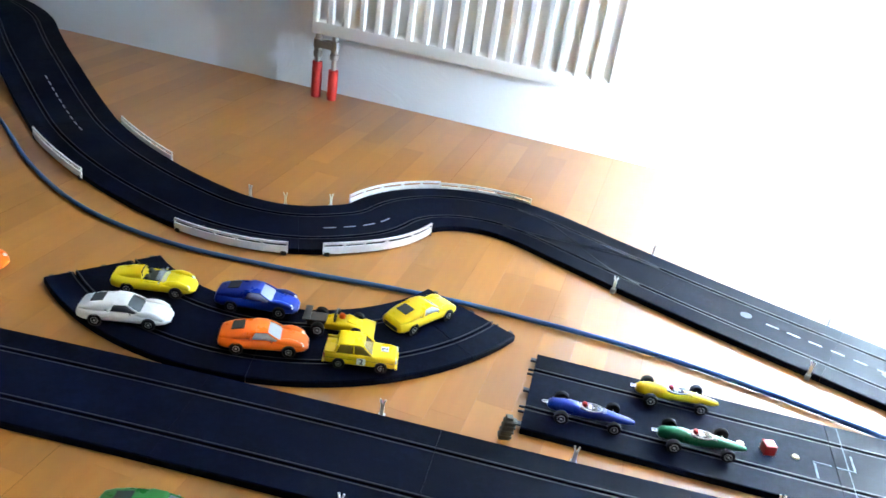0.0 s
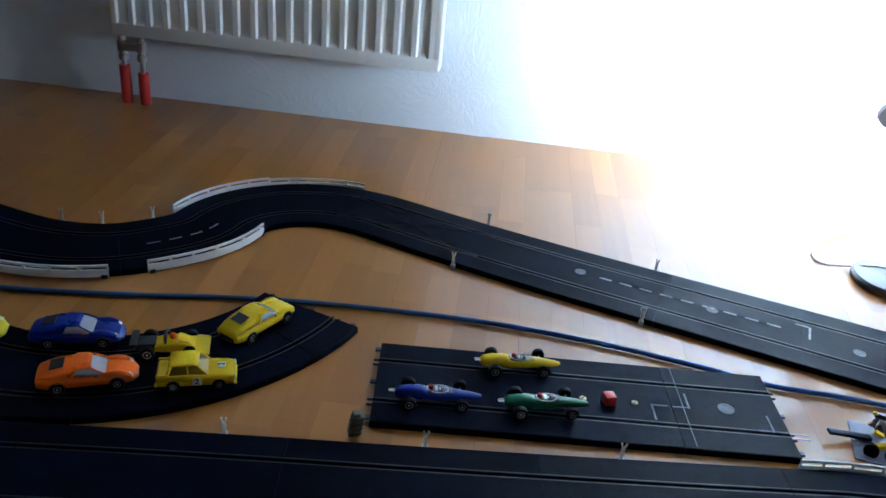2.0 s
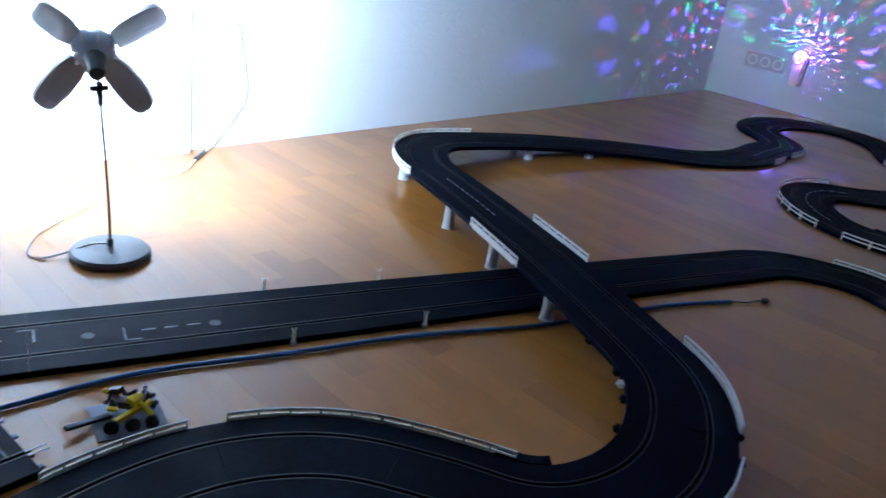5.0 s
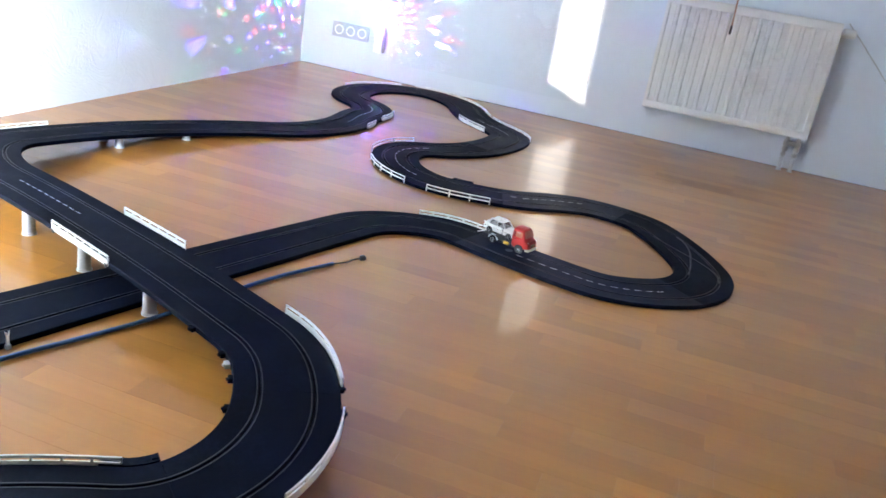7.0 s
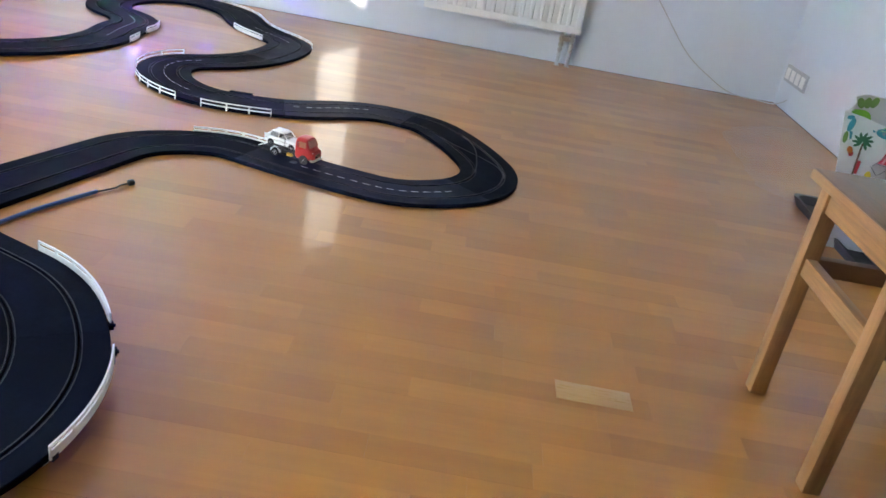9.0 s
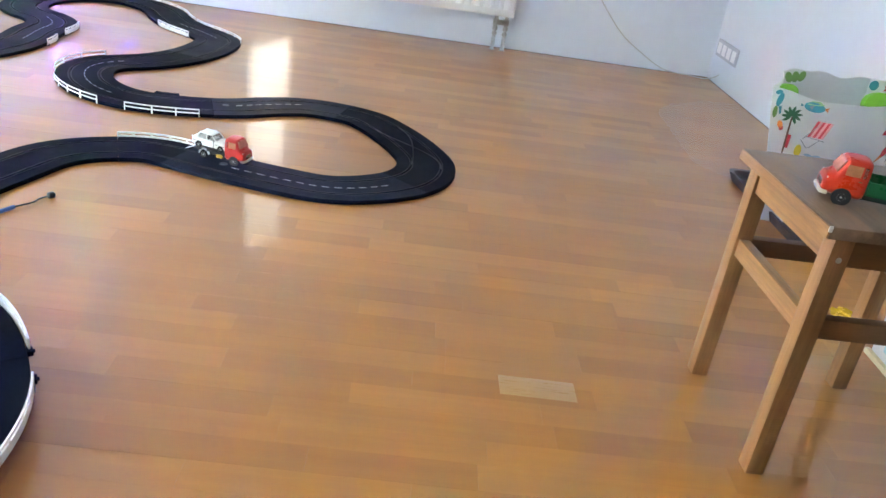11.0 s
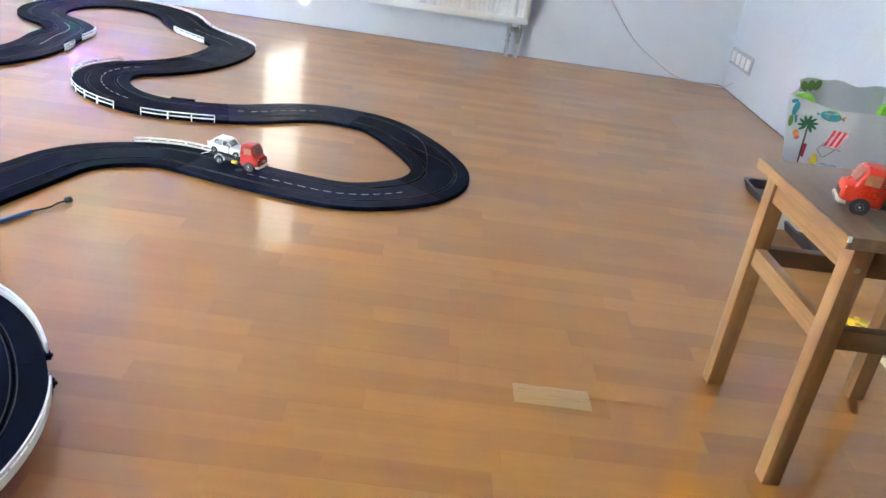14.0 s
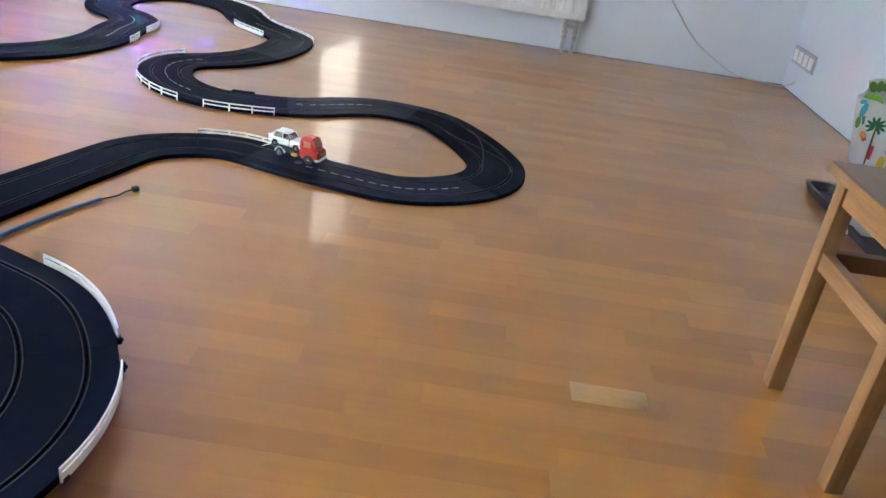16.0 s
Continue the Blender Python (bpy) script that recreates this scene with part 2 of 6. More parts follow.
def scuffed(m, low, high, colour):
    """Chalky wear in clouds and fine scratches over a dark plastic; each piece of its own tone."""
    nt = m.node_tree
    b = nt.nodes["Principled BSDF"]
    old = b.inputs["Base Color"].links[0].from_socket
    geo = nt.nodes.new("ShaderNodeNewGeometry")
    cloud = nt.nodes.new("ShaderNodeTexNoise")
    cloud.inputs["Scale"].default_value, cloud.inputs["Detail"].default_value, cloud.inputs["Roughness"].default_value = 9.0, 9, 0.72
    nt.links.new(geo.outputs["Position"], cloud.inputs[0])
    fine = nt.nodes.new("ShaderNodeTexNoise")
    fine.inputs["Scale"].default_value, fine.inputs["Detail"].default_value = 130.0, 4
    nt.links.new(geo.outputs["Position"], fine.inputs[0])
    mul = nt.nodes.new("ShaderNodeMath")
    mul.operation = "MULTIPLY_ADD"
    mul.inputs[1].default_value = 0.35
    nt.links.new(fine.outputs[0], mul.inputs[0])
    nt.links.new(cloud.outputs[0], mul.inputs[2])
    info = nt.nodes.new("ShaderNodeObjectInfo")
    piece = nt.nodes.new("ShaderNodeMath")
    piece.operation = "MULTIPLY_ADD"
    piece.inputs[1].default_value = 0.10
    nt.links.new(info.outputs["Random"], piece.inputs[0])
    nt.links.new(mul.outputs[0], piece.inputs[2])
    ramp = nt.nodes.new("ShaderNodeMapRange")
    ramp.inputs[1].default_value, ramp.inputs[2].default_value = low, high
    nt.links.new(piece.outputs[0], ramp.inputs[0])
    mix = nt.nodes.new("ShaderNodeMix")
    mix.data_type = "RGBA"
    nt.links.new(ramp.outputs[0], mix.inputs[0])
    nt.links.new(old, mix.inputs[6])
    mix.inputs[7].default_value = (*colour, 1)
    nt.links.new(mix.outputs[2], b.inputs["Base Color"])


scuffed(TRACK, 0.70, 1.05, (0.0030, 0.0058, 0.0160))
scuffed(TRACK_WORN, 0.60, 0.95, (0.006, 0.0102, 0.027))
RAIL = material("conductor_strip", (0.0060, 0.0068, 0.0095), 0.5, 0.1, vary=0.4, scale=14)
MARK = material("worn_white_road_paint", (0.33, 0.34, 0.36), 0.6, vary=0.5, scale=40)
SCUFF = material("chalky_scuff", (0.042, 0.050, 0.066), 0.6, vary=0.6, scale=50)
START_PAINT = material("half_worn_road_paint", (0.14, 0.15, 0.17), 0.65, vary=0.8, scale=60)
CHALK = material("rubbed_chalky_paint", (0.050, 0.062, 0.085), 0.7, vary=0.95, scale=70)
BRASS = material("dull_brass", (0.42, 0.33, 0.17), 0.4, 0.6, vary=0.3, scale=80)
WHITE_PL = material("white_plastic", (0.87, 0.87, 0.85), 0.35, vary=0.05, scale=20)
IVORY_PL = material("yellowed_plastic", (0.86, 0.84, 0.76), 0.45, vary=0.1, scale=20)
GREY_PL = material("grey_plastic", (0.50, 0.52, 0.54), 0.45, vary=0.1, scale=20)
BLACK_PL = material("black_plastic", (0.018, 0.018, 0.02), 0.4, vary=0.3, scale=20)
RUBBER = material("black_rubber", (0.008, 0.008, 0.009), 0.75, spec=0.15, vary=0.3, scale=60)
SILVER = material("silver_rim_plastic", (0.62, 0.62, 0.60), 0.35, 0.35, vary=0.15, scale=60)
CHROME = material("chrome", (0.72, 0.72, 0.73), 0.15, 1.0, vary=0.08, scale=30)
BLUE_CABLE = material("blue_cable_sheath", (0.006, 0.062, 0.19), 0.5, vary=0.18, scale=20)
GREY_CABLE = material("pale_grey_cable", (0.55, 0.55, 0.53), 0.5, vary=0.1)
PINE = material("lacquered_pine", (0.265, 0.122, 0.044), 0.38, vary=0.42, scale=7, stretch=(6, 6, 0.5), bump=0.12, bump_scale=40)
PINE_X = material("lacquered_pine_rail", (0.295, 0.140, 0.052), 0.38, vary=0.55, scale=9, stretch=(0.5, 9, 9), bump=0.12, bump_scale=40)
# the stool's pine again, with the shade of its west side in the colour
SHADED_PINE = material("shaded_side_pine", (0.135, 0.062, 0.026), 0.42, vary=0.35, scale=6, stretch=(7, 0.7, 7), bump=0.1, bump_scale=40)
SEAT_WOOD = material("worn_brown_seat", (0.145, 0.086, 0.048), 0.40, vary=0.65, scale=6, stretch=(0.6, 9, 9), bump=0.25, bump_scale=50)
LED = glow("led_panel", (0.66, 0.84, 1.0), LED_POWER)

# ---- room ----
XW, XB, YA, YC, ZT = -2.8, 5.05, 2.62, -1.23, 2.6


def wall(name, x0, x1, y0, y1, z0, z1, mat, label, holes=()):
    """A wall slab; holes (a0, a1, z0, z1) go right through it, along its longer side."""
    bm = bmesh.new()
    along_x = (x1 - x0) > (y1 - y0)
    a0, a1 = (x0, x1) if along_x else (y0, y1)
    cuts = sorted(holes)
    at = a0
    for h0, h1, b0, b1 in cuts:
        for p, q, r, s in ((at, h0, z0, z1), (h0, h1, z0, b0), (h0, h1, b1, z1)):
            if q - p > 1e-4 and s - r > 1e-4:
                box(bm, *((p, q, y0, y1) if along_x else (x0, x1, p, q)), r, s)
        at = h1
    box(bm, *((at, a1, y0, y1) if along_x else (x0, x1, at, a1)), z0, z1)
    return tagged(part(name, bm, mat, None, smooth=False), label, "wall", kind="structure")


wall("wall_north", XW - 0.2, XB + 0.2, YA, YA + 0.2, -0.02, ZT, WALL_A, "white wall with creased lining paper", [(-0.7, 0.5, 0.9, 2.2)])
wall("wall_east", XB, XB + 0.2, -2.2, YA, -0.02, ZT, WALL, "white painted wall with a radiator")
wall("wall_south", 1.2, XB, YC - 0.2, YC, -0.02, ZT, WALL, "smooth white painted wall with switches")
# three walls out of view, darkened so they bounce little light
wall("wall_return", 1.0, 1.2, -2.2, YC, -0.02, ZT, WALL_DIM, "unseen wall end, darkened against bounce light")
wall("wall_back", XW, 1.2, -2.4, -2.2, -0.02, ZT, WALL_DIM, "unseen wall behind, darkened against bounce light")
wall("wall_west", XW - 0.2, XW, -2.4, YA, -0.02, ZT, WALL_DIM, "unseen wall at far end, darkened against bounce light")
tagged(part("ceiling", boxed(XW - 0.2, XB + 0.2, -2.4, YA + 0.2, ZT, ZT + 0.15), CEIL, None, smooth=False), "plain white ceiling", "ceiling", kind="structure")
floor = tagged(part("floor", boxed(XW - 0.2, XB + 0.2, -2.4, YA + 0.2, -0.05, -0.0016), GAP, None, smooth=False), "lacquered beech strip parquet floor", "floor", kind="structure")

# ---- track line: the length of each stretch by its marks, its length as laid, its turn ----
RUN = [(0.47, 0.419, -0.8), (0.115, 0.119, -18.6), (0.125, 0.106, -20.8), (0.22, 0.216, 4.7), (0.409, 0.407, 0.2), (0.57, 0.571, 23.5), (0.146, 0.141, 21), (0.131, 0.129, 26.9),
       (0.09, 0.094, 11.3), (0.07, 0.074, 32.4), (0.1, 0.098, -33.9), (0.111, 0.106, -27), (0.112, 0.111, -24.7), (0.09, 0.092, -14.4), (0.515, 0.515, 4.8), (2.091, 2.094, -1.4),
       (0.125, 0.131, -33.3), (0.14, 0.148, -25.9), (0.085, 0.091, -30.4), (0.115, 0.115, 1), (0.276, 0.275, 6.7), (0.14, 0.127, 32), (0.145, 0.132, 18.2), (0.16, 0.147, 36),
       (0.155, 0.151, 35.6), (0.329, 0.323, 19.6), (0.1, 0.091, 29.7), (0.13, 0.114, 15.3), (0.115, 0.109, 27.7), (0.134, 0.13, 13.2), (0.144, 0.148, -21.8),
       (0.145, 0.144, -9.4), (0.214, 0.219, -41.3), (0.209, 0.213, -39.2), (0.07, 0.075, -21.2), (0.059, 0.063, -23.8), (0.034, 0.039, -12.2), (0.035, 0.038, -11.7),
       (0.279, 0.273, 31.8), (0.279, 0.275, 22.4), (0.101, 0.098, 41), (0.146, 0.131, 14.8), (0.156, 0.16, -19.2), (0.155, 0.16, -10.5), (0.144, 0.147, 22.7),
       (0.124, 0.145, 22.1), (0.176, 0.21, 52.5), (0.201, 0.232, 39.2), (0.184, 0.195, 33.7), (0.179, 0.182, 46.8), (0.135, 0.134, -31.4), (0.115, 0.117, -36.8),
       (0.142, 0.142, 13.4), (0.239, 0.243, -25.4), (0.234, 0.244, -21), (0.549, 0.53, 19.5), (0.48, 0.468, 12.8), (0.19, 0.195, 46.4), (0.22, 0.23, 30.8), (0.995, 0.991, -2.3),
       (0.135, 0.139, -30.3), (0.13, 0.125, -16.6), (0.221, 0.218, -48.4), (0.146, 0.149, -43.3), (0.17, 0.174, 10.1), (0.095, 0.103, 20.4), (0.095, 0.107, 17),
       (0.085, 0.096, 17.2), (0.095, 0.102, 11.1), (0.712, 0.716, -1.1), (0.783, 0.784, 2.9), (0.7, 0.7, 0)]
S0 = 0.98
RISE = [(-5, 0.12), (-0.6, 0.12), (0.30, 0.012), (10.35, 0.012), (10.75, 0.030), (11.2, 0.058), (11.6, 0.082), (12.1, 0.094), (12.55, 0.092), (12.9, 0.074), (13.15, 0.058), (13.5, 0.030), (13.8, 0.015), (14.0, 0.012), (30, 0.012)]
STEP = 0.01
START = (-2.0374, 2.4476)
WIDE = [(0, 1.017), (1.5, 0.976), (3, 1.041), (4.5, 0.821), (5.6, 0.889), (7, 0.924), (8.5, 0.944), (10, 0.988), (11.5, 0.842), (12.5, 0.866), (13.5, 0.980), (15, 0.927)]   # small differences in width along the run


def run_line():
    pts, p, h, s = [], Vector((0, 0)), radians(-1.59), -S0
    for marked, length, turn in RUN:
        n = max(2, round(length / STEP))
        for k in range(n):
            a = h + radians(turn) * (k + 0.5) / n
            pts.append((s, p.x, p.y, a))
            p = p + length / n * Vector((math.cos(a), math.sin(a)))
            s += marked / n
        h += radians(turn)
    return np.array([(s, x + START[0], y + START[1], a) for s, x, y, a in pts])


LINE = run_line()
S_END = float(LINE[-1, 0])


def rise(s):
    r = np.array(RISE)
    z = [np.interp(s + d, r[:, 0], r[:, 1]) for d in (-0.12, -0.06, 0, 0.06, 0.12)]
    return float(sum(z) / 5)


def widen(s):
    w = np.array(WIDE)
    return float(sum(np.interp(s + d, w[:, 0], w[:, 1]) for d in (-0.3, -0.15, 0, 0.15, 0.3)) / 5)


def on_track(s, u=0.0, up=0.0):
    """A place on the track: s along it, u to the left of its middle, up above its surface."""
    x, y, a = (float(np.interp(s, LINE[:, 0], LINE[:, k])) for k in (1, 2, 3))
    u = u * widen(s)
    return Vector((x - u * math.sin(a), y + u * math.cos(a), rise(s) + up))


def heading(s):
    return float(np.interp(s, LINE[:, 0], LINE[:, 3]))


def track_pose(s, u=0.0, up=0.0):
    slope = math.atan2(rise(s + 0.05) - rise(s - 0.05), 0.1)
    return Matrix.Translation(on_track(s, u, up)) @ Euler((0, -slope, heading(s))).to_matrix().to_4x4()


W, SLOT = 0.099, 0.050
PROFILE = [(-W, -0.012), (-W, -0.0015), (-W + 0.0015, 0), (-SLOT - 0.0022, 0), (-SLOT - 0.0019, -0.007), (-SLOT + 0.0019, -0.007), (-SLOT + 0.0022, 0),
           (SLOT - 0.0022, 0), (SLOT - 0.0019, -0.007), (SLOT + 0.0019, -0.007), (SLOT + 0.0022, 0), (W - 0.0015, 0), (W, -0.0015), (W, -0.012)]


def sweep(profile, places):
    """A closed profile (u, z) carried along places (origin, left)."""
    bm = bmesh.new()
    rings = [[bm.verts.new(o + u * left + Vector((0, 0, z))) for u, z in profile] for o, left in places]
    n = len(profile)
    for p, q in zip(rings, rings[1:]):
        for k in range(n):
            bm.faces.new((p[k], p[(k + 1) % n], q[(k + 1) % n], q[k]))
    bm.faces.new(rings[0][::-1])
    bm.faces.new(rings[-1])
    return bm


def frames_along(s0, s1, step=0.02):
    n = max(1, math.ceil((s1 - s0) / step))
    out = []
    for k in range(n + 1):
        s = s0 + (s1 - s0) * k / n
        a = heading(s)
        out.append((on_track(s), widen(s) * Vector((-math.sin(a), math.cos(a), 0))))
    return out


track = thing("slot_car_track", Matrix(), "long two-lane black plastic slot car track with bridge", "toy track")
# joints between the pieces
JOINTS = [-0.95, -0.58, -0.36, 0.0, 0.405, 0.72, 0.97, 1.165, 1.38, 1.54, 1.70, 2.06, 2.385, 2.645, 2.98, 3.33, 3.68, 4.03, 4.33, 4.60, 4.76, 5.02, 5.26, 5.45, 5.70, 5.95, 6.20, 6.40, 6.66, 6.90, 7.16,
          7.42, 7.72, 8.03, 8.26, 8.55, 8.81, 9.1, 9.4, 9.58, 9.83, 10.1, 10.43, 10.78, 11.12, 11.47, 11.77, 12.12, 12.5, 12.85, 13.08, 13.4, 13.65, 13.88, 14.1, 14.45, 14.8, 15.15, 15.5, 15.9, 16.2]
for i, (a, b) in enumerate(zip(JOINTS, JOINTS[1:])):
    b = min(b, S_END - 0.02)
    worn = i in (20, 21, 22, 26, 27, 32, 33)
    piece = part("track_piece", sweep(PROFILE, frames_along(a + 0.00015, b - 0.00015)), TRACK_WORN if worn else TRACK, track)
    for lane in (-SLOT, SLOT):
        bm = bmesh.new()
        for side in (-0.0050, 0.0050):
            prof = [(lane + side - 0.0010, -0.001), (lane + side - 0.0010, 0.0005), (lane + side + 0.0010, 0.0005), (lane + side + 0.0010, -0.001)]
            sub = sweep(prof, frames_along(a + 0.001, b - 0.001))
            me = bpy.data.meshes.new("tmp")
            sub.to_mesh(me)
            sub.free()
            bm.from_mesh(me)
            bpy.data.meshes.remove(me)
        part("conductor", bm, RAIL, piece)


def dashes(s0, s1, u, n, width=0.0028, fill=0.6):
    for k in range(n):
        a = s0 + (s1 - s0) * k / n
        b = a + (s1 - s0) / n * fill
        prof = [(u - width / 2, -0.0005), (u - width / 2, 0.0006), (u + width / 2, 0.0006), (u + width / 2, -0.0005)]
        part("lane_dash", sweep(prof, frames_along(a, b)), MARK, track)


dashes(0.10, 0.47, 0.0, 10)
dashes(1.215, 1.375, -0.008, 4)
dashes(2.26, 2.62, 0.006, 9)
dashes(2.83, 2.95, -0.008, 3)
dashes(4.92, 5.40, -0.002, 13)
dashes(6.36, 6.60, -0.008, 7)
dashes(6.99, 7.46, 0.0, 13)
dashes(8.08, 8.38, 0.0, 8)
dashes(9.64, 10.06, 0.0, 13)
dashes(11.95, 12.24, 0.0, 10)


def badge(s, u, r, parent=None):
    """A worn round emblem on the track."""
    bm = lathe([(r, -0.0003), (r, 0.0007), (r * 0.72, 0.0007), (r * 0.72, 0.0004), (r * 0.45, 0.0004), (r * 0.45, 0.0007), (r * 0.02, 0.0007)], 20)
    o = part("emblem", bm, SCUFF, track)
    o.matrix_local = track_pose(s, u)


for s, u in ((2.22, 0.008), (2.48, 0.0), (2.74, -0.008), (2.96, -0.012), (4.89, 0.012), (6.62, -0.014)):
    badge(s, u, 0.011)


def start_mark(s, u, flip):
    """The worn white angle of a starting box."""
    bm = bmesh.new()
    box(bm, -0.002, 0.002, -0.022, 0.022, -0.0003, 0.0006)
    box(bm, 0.002 if flip > 0 else -0.026, 0.026 if flip > 0 else -0.002, -0.022 * flip - 0.0015, -0.022 * flip + 0.0015, -0.0003, 0.0006)
    o = part("start_mark", bm, START_PAINT, track)
    o.matrix_local = track_pose(s, u)


start_mark(2.655, 0.012, -1)
start_mark(2.80, -0.015, 1)

# lane crossover grooves on the crossing pieces
for s0, s1, flip in ((1.68, 2.02, 1), (5.62, 5.98, 1)):
    for sign in (1, -1):
        pts = []
        for k in range(25):
            q = k / 24
            pts.append(on_track(s0 + (s1 - s0) * q, sign * SLOT * math.cos(math.pi * q), 0.0004))
        bm = bmesh.new()
        left, right = [], []
        for k, p in enumerate(pts):
            d = (pts[min(k + 1, 24)] - pts[max(k - 1, 0)]).normalized()
            nrm = Vector((-d.y, d.x, 0)) * 0.0022
            left.append(bm.verts.new(p + nrm))
            right.append(bm.verts.new(p - nrm))
        for k in range(24):
            bm.faces.new((left[k], right[k], right[k + 1], left[k + 1]))
        bmesh.ops.solidify(bm, geom=list(bm.faces), thickness=0.0006)
        part("crossover_groove", bm, BLACK_PL, track)


def fence(s0, s1, u, mat=None, solid=True, top=0.0165):
    """A guard rail clipped to the edge of the track: lower board, upper rail, posts between."""
    mat = mat or WHITE_PL
    if s1 < s0:
        s0, s1 = s1, s0
    f = thing("guard_rail", Matrix(), "white plastic guard rail clipped to the track edge", "guard rail", "guard rails along the track")
    out = 1 if u > 0 else -1
    w = 0.0016

    def board(z0, z1, name):
        prof = [(u - w, z0), (u - w, z1), (u + w, z1), (u + w, z0)]
        part(name, sweep(prof, frames_along(s0, s1, 0.015)), mat, f)
    board(top - (0.0045 if solid else 0.0030), top, "upper_rail")
    if solid:
        board(-0.008, top - 0.0095, "board")
    else:
        board(0.0015, 0.0045, "lower_rail")
    n = max(2, round((s1 - s0) / (0.035 if solid else 0.055)))
    for k in range(n + 1):
        p = s0 + (s1 - s0) * (k / n)
        low = 0.002 if solid else -0.010
        prof = [(u - w, low), (u - w, top - 0.002), (u + w, top - 0.002), (u + w, low)]
        a, b = max(s0, p - 0.0018), min(s1, p + 0.0018)
        part("post", sweep(prof, frames_along(a, b)), mat, f)
    for p in (s0 + 0.006, s1 - 0.006) if solid else ():
        prof = [(u - 0.0028, -0.0120), (u - 0.0028, -0.004), (u + 0.0028, -0.004), (u + 0.0028, -0.0120)]
        part("clip", sweep(prof, frames_along(p - 0.004, p + 0.004)), BLACK_PL if solid else mat, f)


E1 = W + 0.004
for s0, s1, u in ((0.44, 0.69, -E1), (0.965, 1.15, -E1), (1.20, 1.40, -E1), (0.43, 0.71, E1), (1.36, 1.53, E1),
                  (12.27, 12.50, -E1), (12.27, 12.51, E1), (11.70, 11.89, -E1), (12.85, 13.06, E1), (13.13, 13.30, E1), (8.16, 8.38, E1), (9.98, 10.06, E1), (9.75, 9.88, E1)):
    fence(s0, s1, u)
for s0, s1, u in ((1.53, 1.69, E1), (13.90, 14.07, -E1), (13.69, 13.86, -E1), (13.50, 13.69, -E1), (4.60, 4.76, E1), (11.30, 11.66, -E1)):
    fence(s0, s1, u, IVORY_PL, True, 0.013)
for s0, s1, u in ((6.70, 6.89, E1), (6.96, 7.17, E1), (8.05, 8.42, -E1), (8.45, 8.95, -E1), (9.0, 9.25, -E1), (7.25, 7.42, E1)):
    fence(s0, s1, u, WHITE_PL, False, 0.0105 if s0 > 8 and u < 0 else 0.0165)


def pin(s, u, lean=0.0):
    """A little ivory post with a foot clipped to the track's edge."""
    p = thing("marker_post", track_pose(s, u), "small ivory plastic marker post on the track edge", "post", "marker posts along the track")
    part("stem", boxed(-0.0026, 0.0026, -0.0015, 0.0015, -0.004, 0.0160, 0.0006), IVORY_PL, p)
    for q in (-1, 1):
        part("fork_arm", boxed(-0.0011, 0.0011, -0.0014, 0.0014, 0.0, 0.0095, 0.0005, pose(q * 0.0014, 0, 0.0150, 0, q * 14, 0)), IVORY_PL, p)
    part("foot", boxed(-0.0045, 0.0045, -0.005, 0.004, -0.0135, -0.003, 0.0008), GREY_PL, p)


for s, u in ((1.0, E1), (1.12, E1), (1.26, E1), (1.99, -E1), (2.365, -E1), (1.98, E1), (2.355, E1), (14.89, -E1), (14.61, -E1), (14.33, -E1), (14.89, E1), (3.085, -E1), (3.36, -E1), (3.085, E1), (3.34, E1)):
    pin(s, u)


def pier(s, u):
    """A grey plastic bridge pier under the track."""
    p = on_track(s, u)
    h = p.z - 0.0125
    t = thing("bridge_pier", pose(p.x, p.y, 0), "grey plastic bridge pier under the raised track", "pier", "bridge piers")
    part("shaft", lathe([(0.0150, 0.004), (0.0145, 0.006), (0.0135, h - 0.004), (0.0150, h - 0.003), (0.0150, h)], 16), GREY_PL, t)
    part("base", lathe([(0.017, 0.0), (0.017, 0.003), (0.013, 0.0042)], 16), GREY_PL, t)


for s in (10.85, 11.13, 11.72, 12.08, 12.33, 12.59, 13.28):
    for u in ((-0.055, 0.055) if s > 11.5 else (-0.05, 0.05)):
        pier(s, u)

def edge_strip(s0, s1, u):
    """A short black border strip clipped to the track's edge, a little proud of it."""
    t = thing("edge_strip", Matrix(), "short black plastic border strip on the track edge", "border strip", "border strips along the track")
    prof = [(u - 0.010, -0.012), (u - 0.010, 0.0012), (u + 0.010, 0.0012), (u + 0.010, -0.012)]
    part("strip", sweep(prof, frames_along(s0, s1)), TRACK, t)
    for p in (s0 + 0.012, s1 - 0.012):
        o = part("strip_clip", boxed(-0.005, 0.005, -0.004, 0.004, -0.004, 0.0028, 0.0008), TRACK, t)
        o.matrix_local = track_pose(p, u)


for s0, s1 in ((6.78, 6.88), (8.29, 8.40), (13.40, 13.53)):
    edge_strip(s0, s1, -W - 0.010)


def joint_clip(s, u, mat=None):
    """A small clip that locks two pieces together under their edge."""
    t = thing("joint_clip", track_pose(s, u, -0.006), "small plastic clip under the track edge", "clip", "joint clips")
    part("clip_body", boxed(-0.007, 0.007, -0.005, 0.005, -0.006, 0.004, 0.0015), mat or TRACK, t)
    part("clip_tongue", boxed(-0.003, 0.003, -0.008, 0.008, -0.003, 0.001, 0.0008), mat or TRACK, t)


for s, u in ((12.80, -W - 0.004), (12.92, -W - 0.004), (13.03, -W - 0.004), (13.14, -W - 0.004), (13.06, W + 0.004), (13.12, W + 0.004)):
    joint_clip(s, u)
joint_clip(12.97, -W - 0.006, SILVER)

# ---- radiators ----


